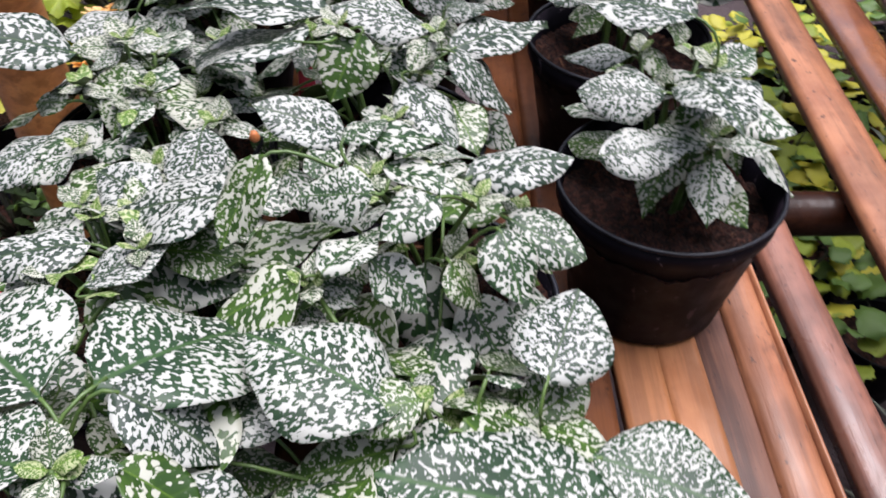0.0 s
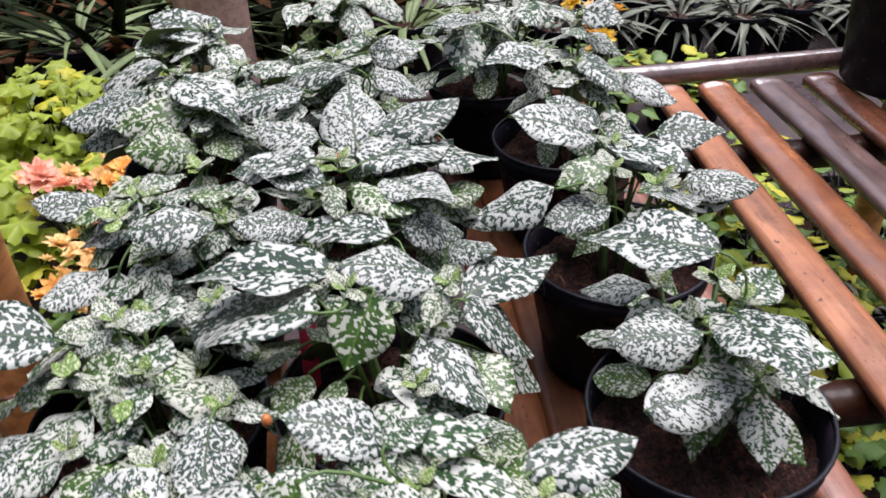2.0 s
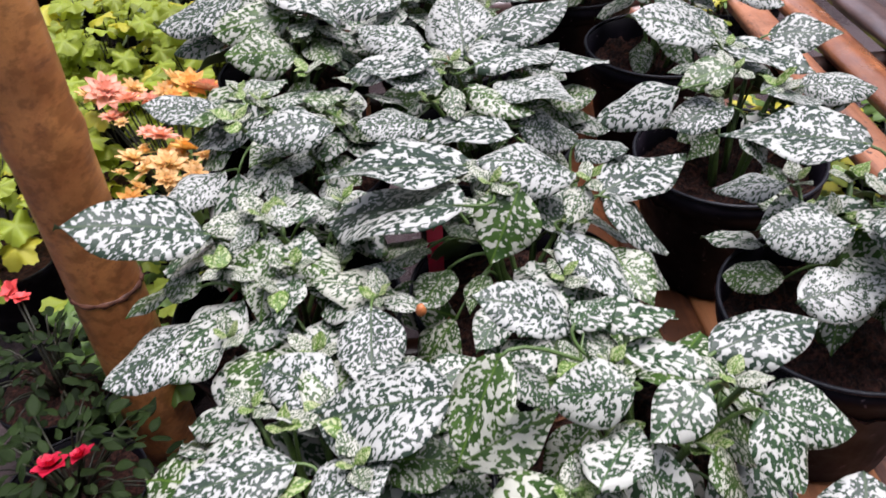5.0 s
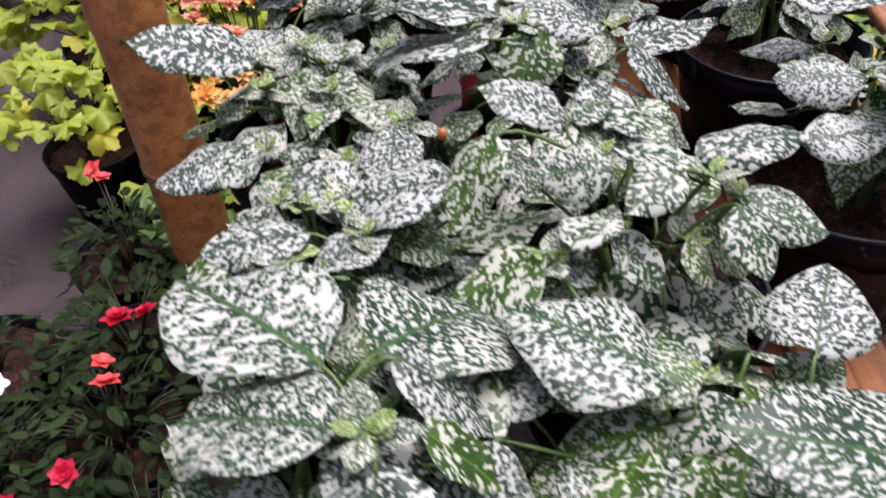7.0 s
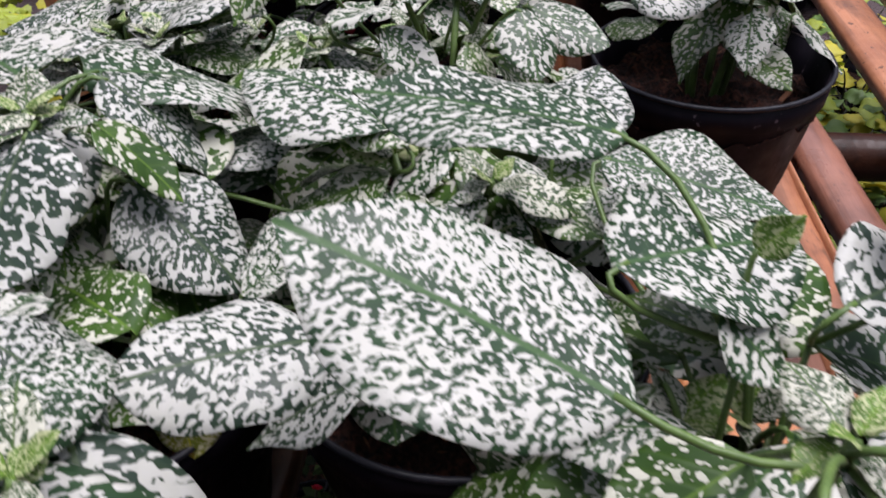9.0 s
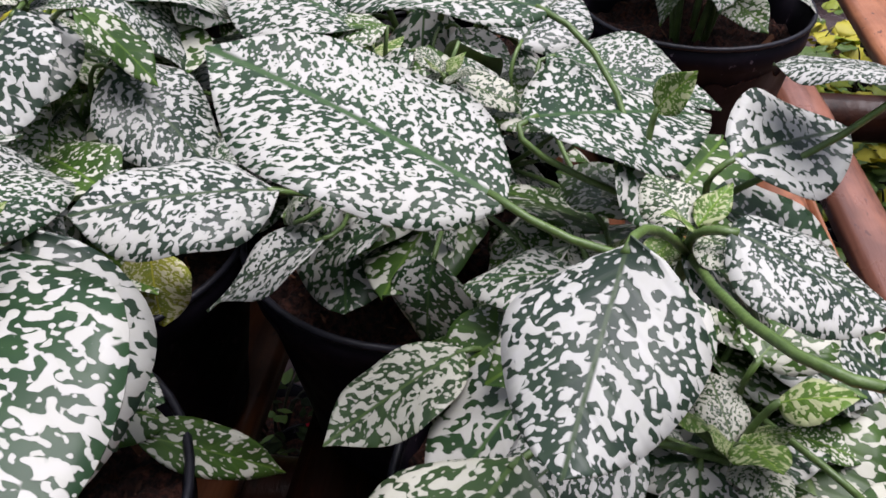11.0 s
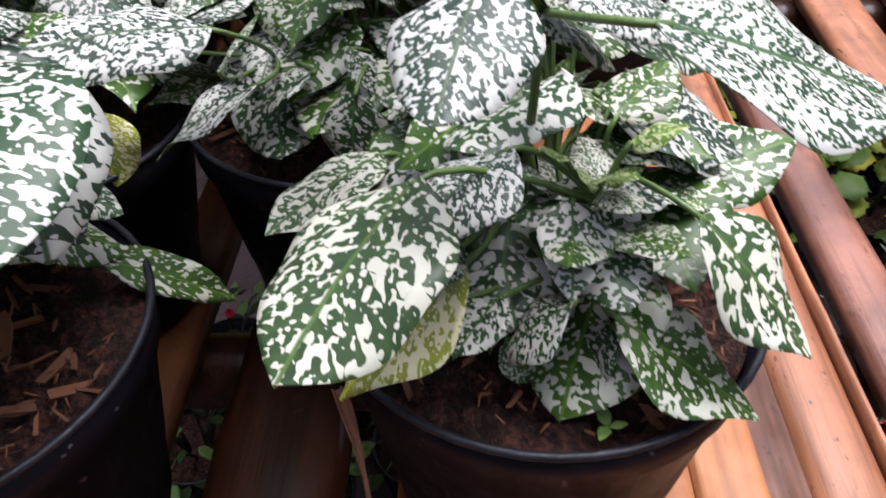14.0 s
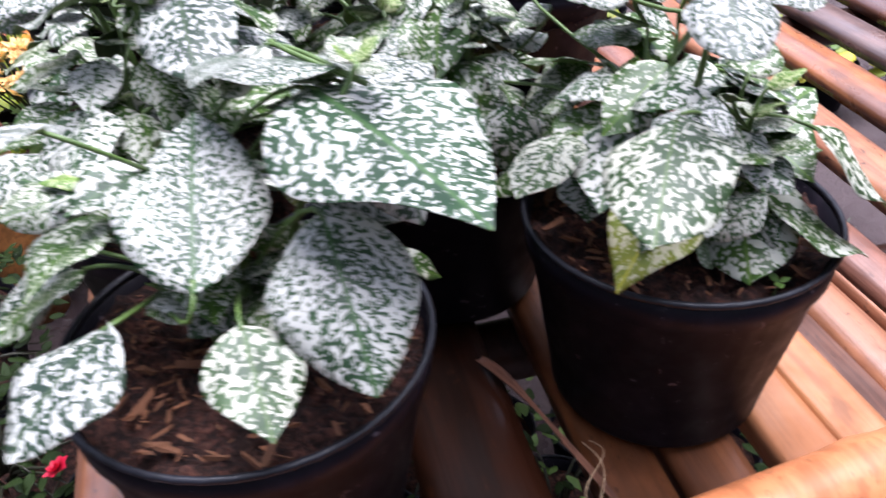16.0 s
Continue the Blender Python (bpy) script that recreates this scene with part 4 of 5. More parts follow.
polka_plant((-0.2, 0.465), PLANT_B3, heads=HEADS["B3"], buds=[(-0.114, 0.398, 0.606)], filler=24, crown=(0, 0, 0.085, 0), seed=12, chips=30)
PLANT_B4 = [(-0.262, 0.662, 0.597, 85, 10, -12, 0.061, 0, 0.62), (-0.221, 0.631, 0.611, 93, -25, -18, 0.063, 5, 0.66), (-0.163, 0.594, 0.618, 101, 2, -18, 0.063, 4, 0.64),
    (-0.254, 0.604, 0.58, 133, -5, -12, 0.054, 3, 0.66)]
polka_plant((-0.2, 0.64), PLANT_B4, heads=HEADS["B4"], filler=25, crown=(0, 0, 0.09, 0), seed=13, chips=30)
PLANT_A5 = [(-0.102, 0.771, 0.645, 105, -6, -12, 0.063, 1, 0.65), (-0.052, 0.785, 0.655, 66, -13, 0, 0.079, 4, 0.6), (-0.04, 0.81, 0.662, -117, -8, 42, 0.047, 2, 0.7),
    (-0.039, 0.765, 0.657, -102, -27, 18, 0.051, 1, 0.6)]
polka_plant((-0.06, 0.83), PLANT_A5, heads=HEADS["A5"], filler=27, crown=(0, 0, 0.095, 0), seed=14, chips=30)
PLANT_B5 = [(-0.239, 0.843, 0.648, 62, -18, -12, 0.092, 4, 0.58), (-0.249, 0.817, 0.638, 101, -14, -12, 0.084, 3, 0.67), (-0.223, 0.832, 0.642, -141, -9, -6, 0.1, 2, 0.59),
    (-0.208, 0.792, 0.624, 104, -8, -36, 0.07, 11, 0.66), (-0.202, 0.754, 0.602, 102, 2, -42, 0.062, 14, 0.72)]
polka_plant((-0.215, 0.815), PLANT_B5, heads=HEADS["B5"], filler=27, crown=(0, 0, 0.095, 0), seed=15, chips=30)
PLANT_R5 = []
polka_plant((0.1, 0.985), PLANT_R5, heads=HEADS["R5"], filler=20, crown=(0, 0, 0.08, 0), seed=16, chips=30)
PLANT_A6 = []
polka_plant((-0.08, 1.01), PLANT_A6, heads=HEADS["A6"], filler=27, crown=(0, 0, 0.095, 0), seed=17, chips=30)
PLANT_B6 = [(-0.201, 0.966, 0.634, 62, 8, -12, 0.095, 0, 0.67), (-0.24, 0.97, 0.645, 58, -33, 42, 0.072, 11, 0.66)]
polka_plant((-0.25, 0.99), PLANT_B6, heads=HEADS["B6"], filler=24, crown=(0, 0, 0.09, 0), seed=18, chips=30)

# ---- small red labels stuck in the pots ----
M_LABEL = plain("red_plastic", (0.55, 0.03, 0.07), (0.42, 0.02, 0.05), 60.0, 0.4, 0.1)
for x, y, turn in ((-0.100, 0.502, 20), (-0.246, 0.512, 70)):
    bm = bmesh.new()
    outline = [(-0.006, -0.035), (0.0, -0.047), (0.006, -0.035), (0.006, 0.038), (0.003, 0.042), (-0.003, 0.042), (-0.006, 0.038)]
    front = [bm.verts.new((u, -0.0006, v)) for u, v in outline]
    back = [bm.verts.new((u, 0.0006, v)) for u, v in outline]
    bm.faces.new(front)
    bm.faces.new(list(reversed(back)))
    for q in range(7):
        bm.faces.new((front[q], back[q], back[(q + 1) % 7], front[(q + 1) % 7]))
    label = tagged(part("plant_label", bm, M_LABEL, None, smooth=False), "narrow red plastic label stuck in potting soil", "plant label", "red labels in the pots")
    label.matrix_basis = pose(x, y, BENCH + RIM - 0.014, -12, 6, turn)

# ---- plants on the ground ----
def lobed_mesh(material, seed, lobes=5):
    """A broad ruffled leaf one unit long with rounded lobes and small teeth, stalk end at the origin."""
    rnd = random.Random(seed)
    ph = [rnd.uniform(0, 6.28) for _ in range(3)]
    bm = bmesh.new()
    around, rings = 44, 4
    hub = bm.verts.new((0, 0.42, 0.0))
    grid = []
    for i in range(1, rings + 1):
        row = []
        for q in range(around):
            a = 2 * math.pi * q / around
            edge = 0.50 * (1 + 0.15 * math.cos(lobes * a) + 0.055 * (1 if q % 2 else -1)) * (1 - 0.30 * math.exp(-(((a - math.pi) / 0.35) ** 2)))
            rr = edge * i / rings
            lift = 0.10 * (i / rings) ** 2 * math.sin(lobes * a + ph[0]) + 0.06 * (i / rings) ** 2 * math.sin(3 * a + ph[1]) - 0.16 * (i / rings) ** 2
            row.append(bm.verts.new((rr * math.sin(a), 0.42 + rr * math.cos(a), lift)))
        grid.append(row)
    for q in range(around):
        bm.faces.new((hub, grid[0][(q + 1) % around], grid[0][q]))
    for a, b in zip(grid, grid[1:]):
        for q in range(around):
            bm.faces.new((a[q], a[(q + 1) % around], b[(q + 1) % around], b[q]))
    me = bpy.data.meshes.new("leaf")
    bm.to_mesh(me)
    bm.free()
    me.materials.append(material)
    me.polygons.foreach_set("use_smooth", [True] * len(me.polygons))
    return me


LOBED = [lobed_mesh(m, 40 + n, 5 + n % 2) for n, m in enumerate((M_LIME, M_LIME, M_LIME, M_LIME, M_LIME, M_LIME, M_YELLOW))]
LOBED_GREEN = [lobed_mesh(m, 50 + n, 5) for n, m in enumerate((M_GREEN, M_GREEN, M_LIME))]
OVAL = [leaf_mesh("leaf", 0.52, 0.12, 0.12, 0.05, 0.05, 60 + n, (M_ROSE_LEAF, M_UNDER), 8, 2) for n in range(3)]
OVAL_GREEN = [leaf_mesh("leaf", 0.50, 0.15, 0.10, 0.05, 0.05, 65 + n, (M_GREEN, M_GREEN), 8, 2) for n in range(2)]
BLADE = [leaf_mesh("blade", 0.085, 0.55, 0.30, 0.0, 0.02, 70 + n, (m, m), 12, 1, 0.38) for n, m in enumerate((M_STRAP_SHADE, M_STRAP_SHADE, M_STRAP_SHADE, M_STRAP_SHADE, M_STRAP_SHADE, M_STRAP_BROWN))]
BLADE_PALE = [leaf_mesh("blade", 0.060, 0.75, 0.30, 0.0, 0.02, 80 + n, (M_STRAP_LIGHT, M_STRAP_LIGHT), 12, 1, 0.38) for n in range(3)]
SILVER = [leaf_mesh("blade", 0.12, 0.60, 0.20, 0.0, 0.03, 75 + n, (M_SILVER, M_SILVER), 10, 1, 0.45) for n in range(3)]
YELLOWISH = [leaf_mesh("leaf", 0.85, 0.15, 0.05, 0.10, 0.10, 80 + n, (m, m), 10, 2, 0.42, 0.4, 1, 0.12) for n, m in enumerate((M_LIME, M_GREEN, M_YELLOW))]


def bloom_mesh(material, petals, layers, cup):
    """A flower one unit across, of separate curved petals in layers."""
    rnd = random.Random(petals * 10 + layers)
    bm = bmesh.new()
    for layer in range(layers):
        size = 0.5 * (1 - 0.25 * layer)
        for p in range(petals):
            q = pose(0, 0, 0.04 * layer, 0, 0, 360 * (p + 0.5 * layer) / petals + rnd.uniform(-9, 9)) @ pose(0, 0, 0, cup + 20 * layer + rnd.uniform(-8, 8), 0, 0)
            rows = []
            for i in range(5):
                u = i / 4
                w = size * (0.42 if petals < 7 else 0.24) * math.sin(math.pi * min(0.97, 0.12 + 0.85 * u)) ** 0.8
                rows.append([bm.verts.new(q @ Vector((w * v, size * u, 0.10 * size * (v * v - u * u)))) for v in (-1, 0, 1)])
            for a, b in zip(rows, rows[1:]):
                for j in range(2):
                    bm.faces.new((a[j], a[j + 1], b[j + 1], b[j]))
    me = bpy.data.meshes.new("bloom")
    bm.to_mesh(me)
    bm.free()
    me.materials.append(material)
    me.polygons.foreach_set("use_smooth", [True] * len(me.polygons))
    return me


BLOOM = {"red": bloom_mesh(M_RED, 6, 3, 20), "coral": bloom_mesh(M_CORAL, 5, 2, 15), "salmon": bloom_mesh(M_SALMON, 9, 3, 14), "peach": bloom_mesh(M_PEACH, 8, 3, 18), "orange": bloom_mesh(M_ORANGE, 8, 3, 18), "white": bloom_mesh(M_WHITE, 5, 1, 10), "yellow": bloom_mesh(M_YELLOW_PETAL, 9, 3, 18)}


def ground_plant(name, at, label, group, meshes, count, size, radius, tall, pitch, pot=(0.085, 0.13), low=0.5, flowers=(), seed=0, category="potted plant", arch=False):
    """A plant in a black pot on the ground. Its crown is a dome of single leaves on stalks."""
    rnd = random.Random(seed * 13 + 5)
    owner = thing(name, (*at, 0.004), label, category, group)
    pot_parts(owner, pot[0], pot[1], 0.02, 0, seed)
    bm = bmesh.new()
    spots = []
    for n in range(count):
        a, q = 2.4 * n + rnd.uniform(-0.4, 0.4), math.sqrt((n + 0.5) / count)
        yaw = math.degrees(a) - 90 + rnd.uniform(-50, 50)
        if arch:
            b = Vector((0.4 * pot[0] * q * math.cos(a), 0.4 * pot[0] * q * math.sin(a), pot[1] - 0.025))
            yaw = math.degrees(a) - 90 + rnd.uniform(-20, 20)
        else:
            b = Vector((radius * q * math.cos(a), radius * q * math.sin(a), tall * (low + (1 - low) * math.sqrt(max(0.0, 1 - q * q))) + rnd.uniform(-0.03, 0.015)))
            if n % 3 == 0:
                b.z -= rnd.uniform(0.0, 0.6) * max(0.0, b.z - pot[1])
            if n % 4 == 0:
                stalk(bm, Vector((0.01 * math.cos(a), 0.01 * math.sin(a), pot[1] - 0.022)), b, 0.002, 0.001, 0.02)
        spots.append((meshes[rnd.randrange(len(meshes))], leaf_pose(b, yaw, rnd.uniform(*pitch), rnd.uniform(-25, 25), rnd.uniform(*size), rnd.uniform(0.85, 1.15))))
    more = []
    for fx, fy, fz, fs, kind in flowers:
        if kind in ("salmon", "peach", "orange", "yellow"):
            for q in range(3):
                a = rnd.uniform(0, 6.28)
                more.append((fx + 0.55 * fs * math.cos(a), fy + 0.55 * fs * math.sin(a), fz - rnd.uniform(0.0, 0.02), fs * rnd.uniform(0.45, 0.7), rnd.choice((kind, kind, "peach"))))
    flowers = list(flowers) + more
    for fx, fy, fz, fs, kind in flowers:
        b = Vector((fx - at[0], fy - at[1], fz))
        stalk(bm, Vector((0, 0, pot[1] - 0.022)), b, 0.002, 0.0012, 0.01)
    if len(bm.verts):
        tagged(part("stem", bm, M_TWIG, owner), kind="stuff")
    else:
        bm.free()
    for me, m in spots:
        share("leaf", me, owner, m)
    for fx, fy, fz, fs, kind in flowers:
        share("flower", BLOOM[kind], owner, pose(fx - at[0], fy - at[1], fz, rnd.uniform(5, 45), rnd.uniform(-30, 20), rnd.uniform(0, 360)) @ Matrix.Diagonal((fs, fs, fs, 1)))
    return owner


lime = dict(label="bushy lime-yellow plant with lobed toothed leaves in black pot", group="lime plants on the ground", meshes=LOBED, size=(0.034, 0.064), pitch=(-35, 30))
ground_plant("lime_bush", (-0.68, 1.62), count=120, radius=0.17, tall=0.36, seed=1, **lime)
ground_plant("lime_bush", (-0.48, 1.52), count=105, radius=0.16, tall=0.36, seed=2, **lime)
ground_plant("lime_bush", (-0.88, 1.52), count=95, radius=0.15, tall=0.33, seed=3, **lime)
ground_plant("lime_bush", (-0.60, 1.36), count=95, radius=0.15, tall=0.31, seed=4, **lime)
ground_plant("lime_bush", (-0.76, 1.13), count=60, radius=0.12, tall=0.28, low=0.85, seed=5, **lime)
ground_plant("green_bush", (-0.50, 0.93), "low green plant with lobed leaves in black pot", "green plants on the ground", LOBED_GREEN, 34, (0.04, 0.07), 0.12, 0.20, (-30, 20), seed=6)
ground_plant("flowering_bush", (-0.46, 1.15), "orange and peach flowering plant in black pot", "flowering plants on the ground", LOBED_GREEN, 36, (0.035, 0.055), 0.13, 0.24, (-30, 20), seed=7,
             flowers=[(-0.57, 1.25, 0.335, 0.075, "salmon"), (-0.53, 1.22, 0.33, 0.060, "salmon"), (-0.555, 1.20, 0.315, 0.04, "salmon"), (-0.44, 1.26, 0.33, 0.065, "orange"), (-0.41, 1.24, 0.33, 0.06, "salmon"), (-0.47, 1.28, 0.33, 0.055, "peach"), (-0.385, 1.20, 0.32, 0.045, "salmon"),
                      (-0.50, 1.08, 0.31, 0.05, "peach"), (-0.47, 1.05, 0.31, 0.05, "peach"), (-0.44, 1.04, 0.32, 0.06, "peach"), (-0.42, 1.08, 0.32, 0.055, "orange"), (-0.46, 1.11, 0.325, 0.055, "salmon"), (-0.40, 1.02, 0.31, 0.05, "peach"), (-0.49, 1.00, 0.29, 0.05, "orange"), (-0.43, 0.97, 0.30, 0.05, "peach"), (-0.39, 1.07, 0.315, 0.045, "peach")])
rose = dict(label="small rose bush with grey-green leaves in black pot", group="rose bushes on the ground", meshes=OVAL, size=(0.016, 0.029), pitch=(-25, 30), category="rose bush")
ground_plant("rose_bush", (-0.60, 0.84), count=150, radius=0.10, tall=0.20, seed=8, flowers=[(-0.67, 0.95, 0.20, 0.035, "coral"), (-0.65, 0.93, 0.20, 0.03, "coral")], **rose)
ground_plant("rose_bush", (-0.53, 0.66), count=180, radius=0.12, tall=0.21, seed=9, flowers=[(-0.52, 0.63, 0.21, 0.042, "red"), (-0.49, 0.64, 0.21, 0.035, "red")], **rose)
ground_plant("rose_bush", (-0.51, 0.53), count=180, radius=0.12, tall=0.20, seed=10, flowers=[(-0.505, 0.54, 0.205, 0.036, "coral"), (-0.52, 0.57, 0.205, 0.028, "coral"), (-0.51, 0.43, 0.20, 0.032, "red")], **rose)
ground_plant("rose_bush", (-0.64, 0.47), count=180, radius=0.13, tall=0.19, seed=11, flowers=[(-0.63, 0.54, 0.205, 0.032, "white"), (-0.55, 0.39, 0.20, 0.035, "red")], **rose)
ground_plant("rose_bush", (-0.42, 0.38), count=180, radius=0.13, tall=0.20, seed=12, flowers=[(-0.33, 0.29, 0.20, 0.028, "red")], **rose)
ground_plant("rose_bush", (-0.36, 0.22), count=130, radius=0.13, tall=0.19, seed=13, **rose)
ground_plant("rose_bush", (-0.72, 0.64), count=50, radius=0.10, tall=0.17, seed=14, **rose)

# dense rows with shade in their leaf colour cover the lit ground
straps = dict(label="strap-leaved plant in black pot, leaves coloured near-black for shade", group="strap-leaved plants behind the bench", meshes=BLADE, pitch=(42, 82), arch=True, radius=0.1, tall=0.3)
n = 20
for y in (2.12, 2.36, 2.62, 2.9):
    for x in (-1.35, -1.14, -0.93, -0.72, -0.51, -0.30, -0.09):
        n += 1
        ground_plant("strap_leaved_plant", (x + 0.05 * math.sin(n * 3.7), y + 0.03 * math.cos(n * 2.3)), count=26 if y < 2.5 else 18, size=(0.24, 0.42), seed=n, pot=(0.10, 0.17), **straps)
pale = dict(label="pale green plant with narrow arching blades in tall black pot", group="pale arching plants behind the bench", meshes=BLADE_PALE, pitch=(15, 65), arch=True, radius=0.1, tall=0.3, pot=(0.09, 0.30))
for x, y in ((-0.50, 1.99), (-0.72, 2.02), (0.06, 2.02)):
    n += 1
    ground_plant("arching_plant", (x, y), count=24, size=(0.22, 0.34), seed=n, **pale)
silver = dict(label="silvery grey-green plant with drooping narrow leaves in black pot", group="silvery plants behind the bench", meshes=SILVER, pitch=(-5, 60), arch=True, radius=0.1, tall=0.3)
for y in (2.36, 2.58, 2.82):
    for x in (0.30, 0.49, 0.68, 0.87, 1.06, 1.25, 1.44, 1.63, 1.82):
        n += 1
        ground_plant("silvery_plant", (x + 0.03 * math.sin(n * 3.7), y + 0.03 * math.cos(n * 2.3)), count=34 if y < 2.4 else 20, size=(0.10, 0.19), seed=n, pot=(0.085, 0.15), **silver)
low = dict(label="low yellow-green plant in black pot under the bench", group="yellow-green plants under the bench", meshes=YELLOWISH, pitch=(-25, 30), radius=0.09, tall=0.17, pot=(0.06, 0.10))
for x, y in ((0.70, 1.93), (0.80, 1.95), (0.58, 2.02), (0.62, 1.36), (0.72, 1.50), (0.76, 1.26), (0.60, 1.20), (0.86, 1.38), (0.54, 0.84), (0.56, 0.66), (1.02, 1.06), (0.90, 1.10), (0.44, 1.00), (0.46, 1.12), (0.52, 0.98), (0.60, 0.92), (0.66, 0.80), (0.46, 0.74), (0.62, 1.06), (0.70, 0.94), (0.52, 1.28)):
    n += 1
    ground_plant("yellow_green_plant", (x, y), count=34, size=(0.028, 0.05), seed=n, **low)
grey = dict(label="small grey-leaved plant in black pot under the bench", group="grey-leaved plants under the bench", meshes=SILVER, pitch=(10, 70), arch=True, radius=0.09, tall=0.17, pot=(0.06, 0.10))
for x, y in ((0.92, 1.26), (0.84, 1.16), (0.98, 1.40), (0.74, 1.06), (0.50, 0.40), (0.56, 0.46)):
    n += 1
    ground_plant("grey_leaved_plant", (x, y), count=26, size=(0.06, 0.11), seed=n, **grey)
seed = dict(label="small green seedling in black pot under the bench", group="seedlings under the bench", meshes=OVAL_GREEN + OVAL, pitch=(-20, 35), radius=0.07, tall=0.15, pot=(0.055, 0.09))
for x, y in ((-0.21, 0.30), (-0.20, 0.41), (-0.12, 0.33), (-0.10, 0.24), (0.02, 0.30), (0.08, 0.33), (0.12, 0.22), (-0.15, 0.36), (0.30, 0.24), (0.36, 0.33), (0.24, 0.18), (0.42, 0.28), (-0.09, 0.46), (0.20, 0.30), (-0.02, 0.42), (0.31, 0.10), (0.40, 0.18)):
    n += 1
    ground_plant("seedling", (x, y), count=34, size=(0.014, 0.026), seed=n, flowers=[(x + 0.01, y, 0.15, 0.012, "red")] if n % 2 else (), **seed)

ground_plant("marigold", (0.41, 1.60), "yellow and orange flowering plant in black pot", "flowering plants on the ground", OVAL_GREEN, 60, (0.03, 0.05), 0.11, 0.33, (-20, 40), seed=90,
             flowers=[(0.36, 1.60, 0.440, 0.055, "yellow"), (0.44, 1.60, 0.415, 0.055, "orange"), (0.41, 1.57, 0.375, 0.060, "yellow"), (0.39, 1.61, 0.405, 0.05, "orange")])

# ---- dry straw on the soil and the ground below the gaps ----
M_STRAW = plain("dry_straw", (0.50, 0.36, 0.22), (0.34, 0.22, 0.13), 90.0, 0.7, 0.2)


def straw(at, spread, count, seed):
    """A tangle of thin dry roots."""
    rnd = random.Random(seed)
    bm = bmesh.new()
    for q in range(count):
        a, turn = rnd.uniform(0, 6.28), rnd.uniform(-0.6, 0.6)
        p = Vector((rnd.uniform(-spread, spread), rnd.uniform(-spread, spread), rnd.uniform(0.002, 0.014)))
        path = [p.copy()]
        for step in range(8):
            a += turn + rnd.uniform(-0.3, 0.3)
            p = p + Vector((0.007 * math.cos(a), 0.007 * math.sin(a), rnd.uniform(-0.003, 0.003)))
            p.z = max(0.001, p.z)
            path.append(p.copy())
        ring_tube(bm, path, 0.0007, 5)
    ob = part("dry_straw", bm, M_STRAW, None)
    ob.location = at
    return tagged(ob, "tangle of pale dry roots below the bench", "straw", kind="stuff")


straw((0.02, 0.36, 0.004), 0.05, 46, 1)
straw((-0.115, 0.16, 0.004), 0.05, 40, 2)

# ---- a tall black pot at the far corner of the bench, a stone by the path ----
tub = thing("black_tub", (0.735, 1.115, BENCH + 0.002), "tall plain black plastic tub standing on the bench", "tub")
bm = bmesh.new()
rings = lathe(bm, [(0.088, 0.0), (0.092, 0.004), (0.108, 0.27), (0.113, 0.272), (0.115, 0.295), (0.106, 0.295), (0.100, 0.25), (0.088, 0.02)], 56)
bm.faces.new(list(reversed(rings[0])))
bm.faces.new(rings[-1])
body = part("wall", bm, M_POT, tub)
bm = bmesh.new()
ring_tube(bm, [Vector((0.1125 * math.cos(q), 0.1125 * math.sin(q), 0.296)) for q in (2 * math.pi * i / 56 for i in range(57))], 0.0028, 6, False)
part("rim", bm, M_RIM, body)
stone = bmesh.new()
bmesh.ops.create_icosphere(stone, subdivisions=4, radius=0.13)
for v in stone.verts:
    d = v.co.normalized()
    v.co = Vector((v.co.x * 1.1, v.co.y * 0.8, v.co.z * 0.75)) * (1 + 0.25 * noise.noise(d * 2.1) + 0.08 * noise.noise(d * 7))
rock = tagged(part("stone", stone, M_STONE, None), "rough grey-brown stone lying on the wet path", "stone")
rock.location = (-1.30, 2.02, 0.075)

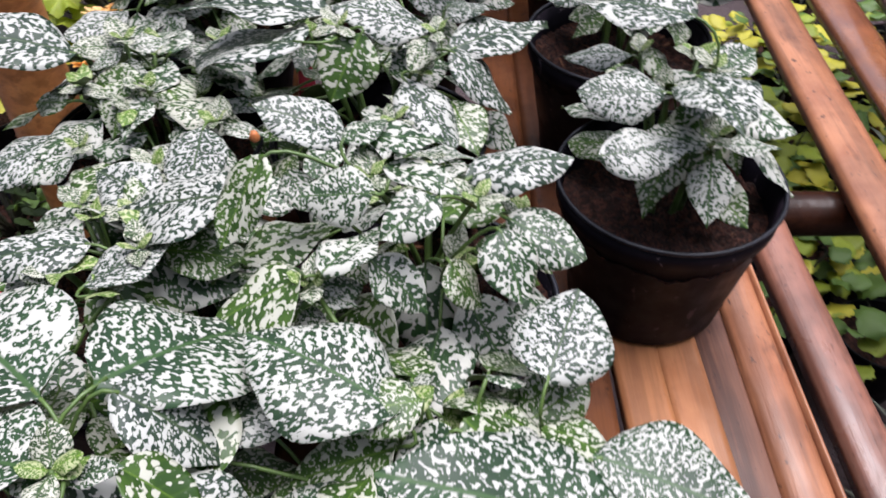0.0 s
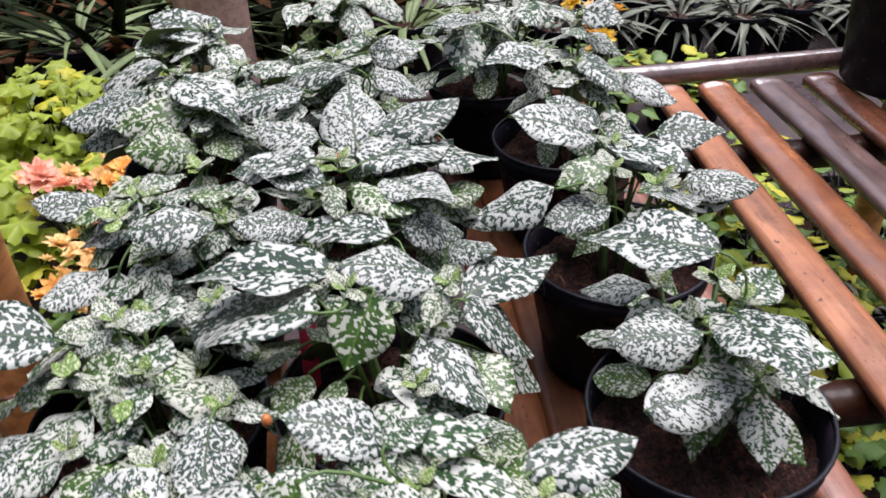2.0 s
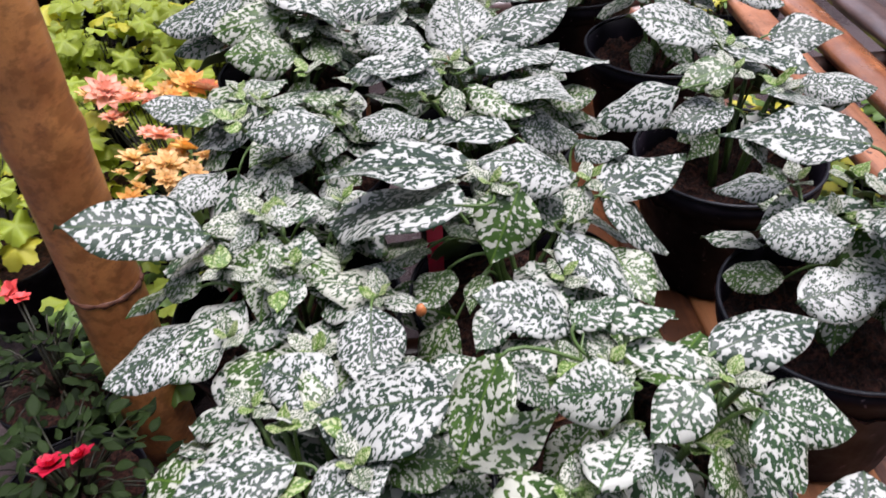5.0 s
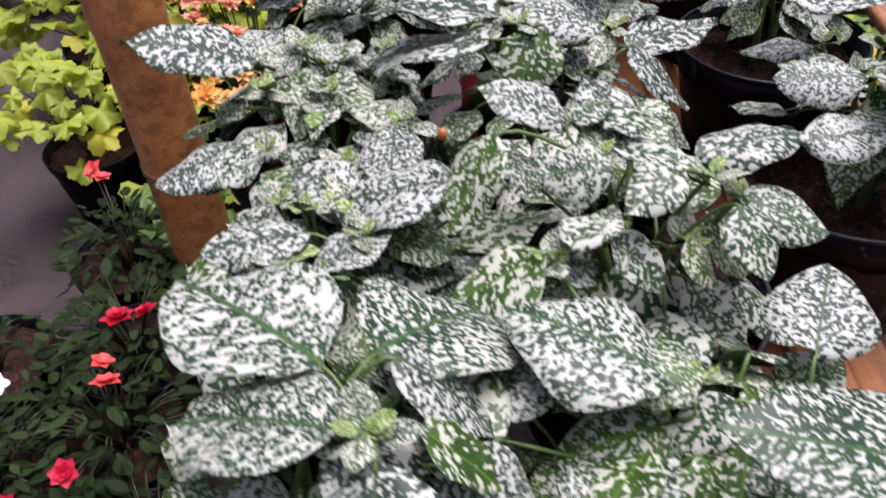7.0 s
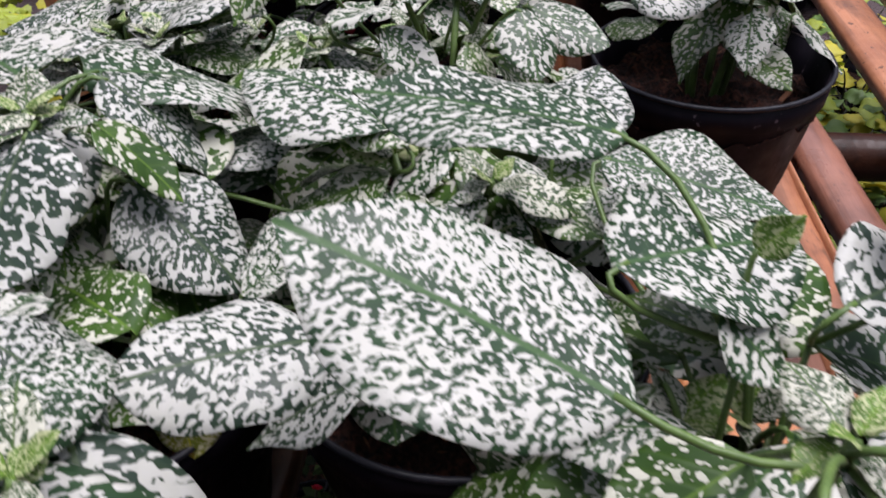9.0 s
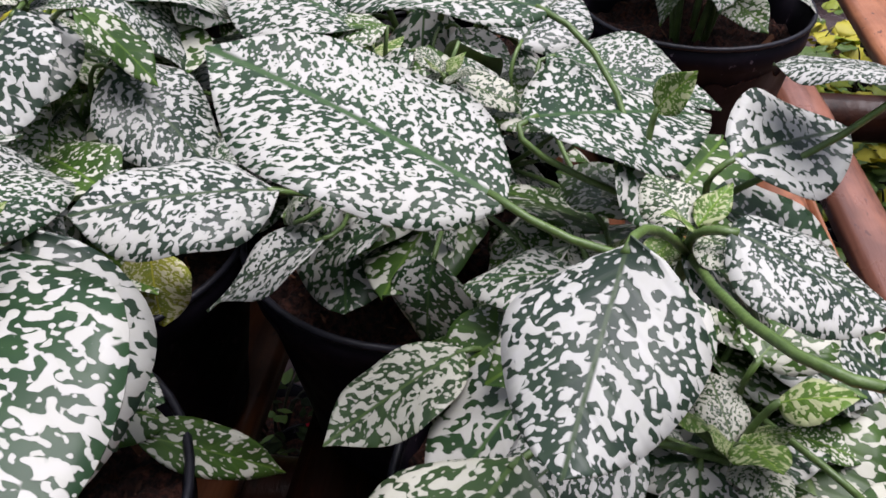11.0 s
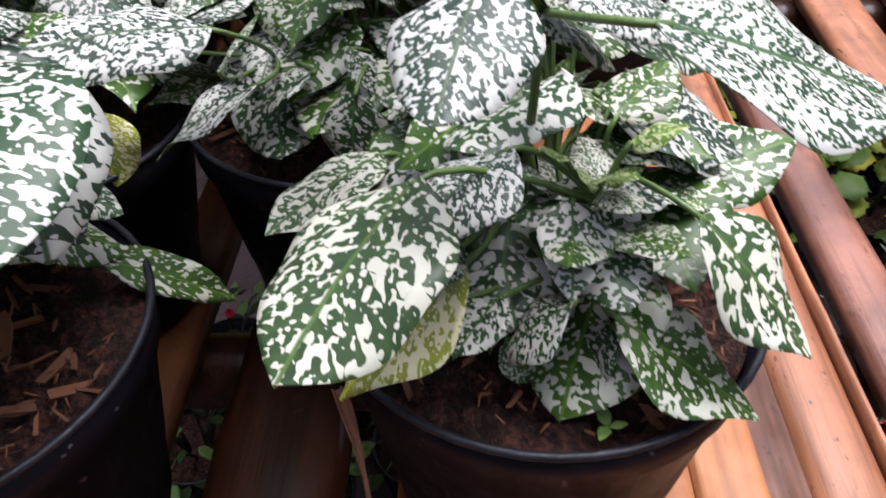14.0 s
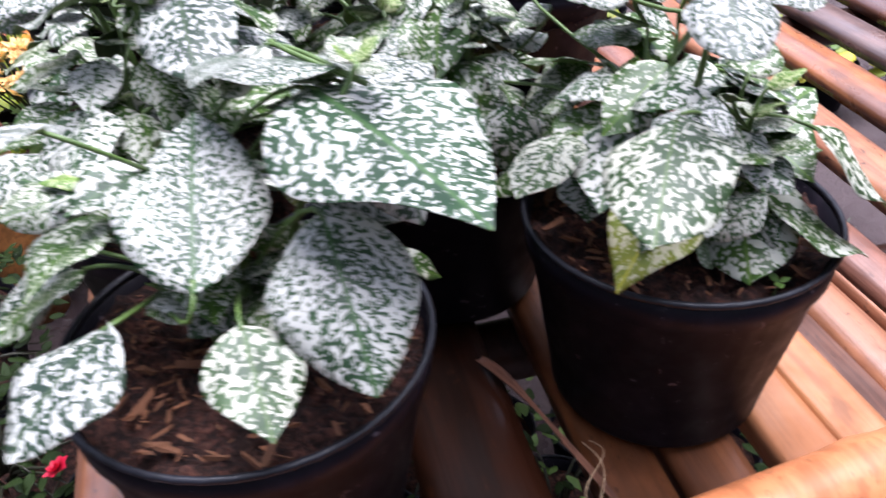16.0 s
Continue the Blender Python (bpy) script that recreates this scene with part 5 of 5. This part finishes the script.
# ---- a thin dry root on the wet slats, a weed sprout in the soil of the pot beside it ----
SPROUT = (0.105, -0.026, BENCH + RIM - 0.012)
bm = bmesh.new()
for lean, length in ((0.0, 0.060), (0.004, 0.034)):
    path = [Vector((0.034 + lean + 0.006 * math.sin(5.0 * f) - 0.010 * f, 0.000 - length * f, BENCH + 0.0012 + 0.004 * math.sin(3.1 * f))) for f in (q / 14 for q in range(15))]
    ring_tube(bm, path, 0.0003, 5)
tagged(part("dry_root", bm, M_STRAW, None), "thin pale curled dry root lying on the wet slats", "root")

PEEL = Vector((0.000, 0.074, BENCH + 0.0012)), Vector((0.020, 0.035, BENCH + 0.003)), Vector((0.036, -0.045, BENCH + 0.0012))
bm = bmesh.new()
rows = []
for i in range(19):
    f = i / 18
    at = PEEL[0].lerp(PEEL[1], f).lerp(PEEL[1].lerp(PEEL[2], f), f)
    side = Vector((0.0034 * (1 - 0.6 * f), 0.0014, 0.0)) * (0.7 + 0.3 * math.sin(9 * f))
    lift = Vector((0, 0, 0.0022 + 0.0012 * math.sin(7 * f)))
    up = [at + side * c + lift * (c * c) for c in (-1, -0.5, 0, 0.5, 1)]
    rows.append([bm.verts.new(p) for p in up] + [bm.verts.new(p - Vector((0, 0, 0.0007))) for p in reversed(up)])
for a, b in zip(rows, rows[1:]):
    for j in range(10):
        bm.faces.new((a[j], a[(j + 1) % 10], b[(j + 1) % 10], b[j]))
bm.faces.new(rows[0])
bm.faces.new(list(reversed(rows[-1])))
tagged(part("dry_peel", bm, M_WOOD_BROWN, None), "narrow curled brown strip of bamboo peel on the slats", "peel")

sprout = thing("weed_sprout", SPROUT, "tiny yellow-green weed sprout in dark potting soil", "sprout")
bm = bmesh.new()
stalk(bm, Vector((0, 0, 0)), Vector((0.001, 0.0, 0.009)), 0.0006, 0.0005)
part("stem", bm, M_STEM, sprout)
for turn, length in ((20, 0.009), (150, 0.008), (265, 0.006)):
    share("leaf", OVAL_GREEN[0], sprout, leaf_pose((0.001, 0, 0.0085), turn, 25, 0, length))
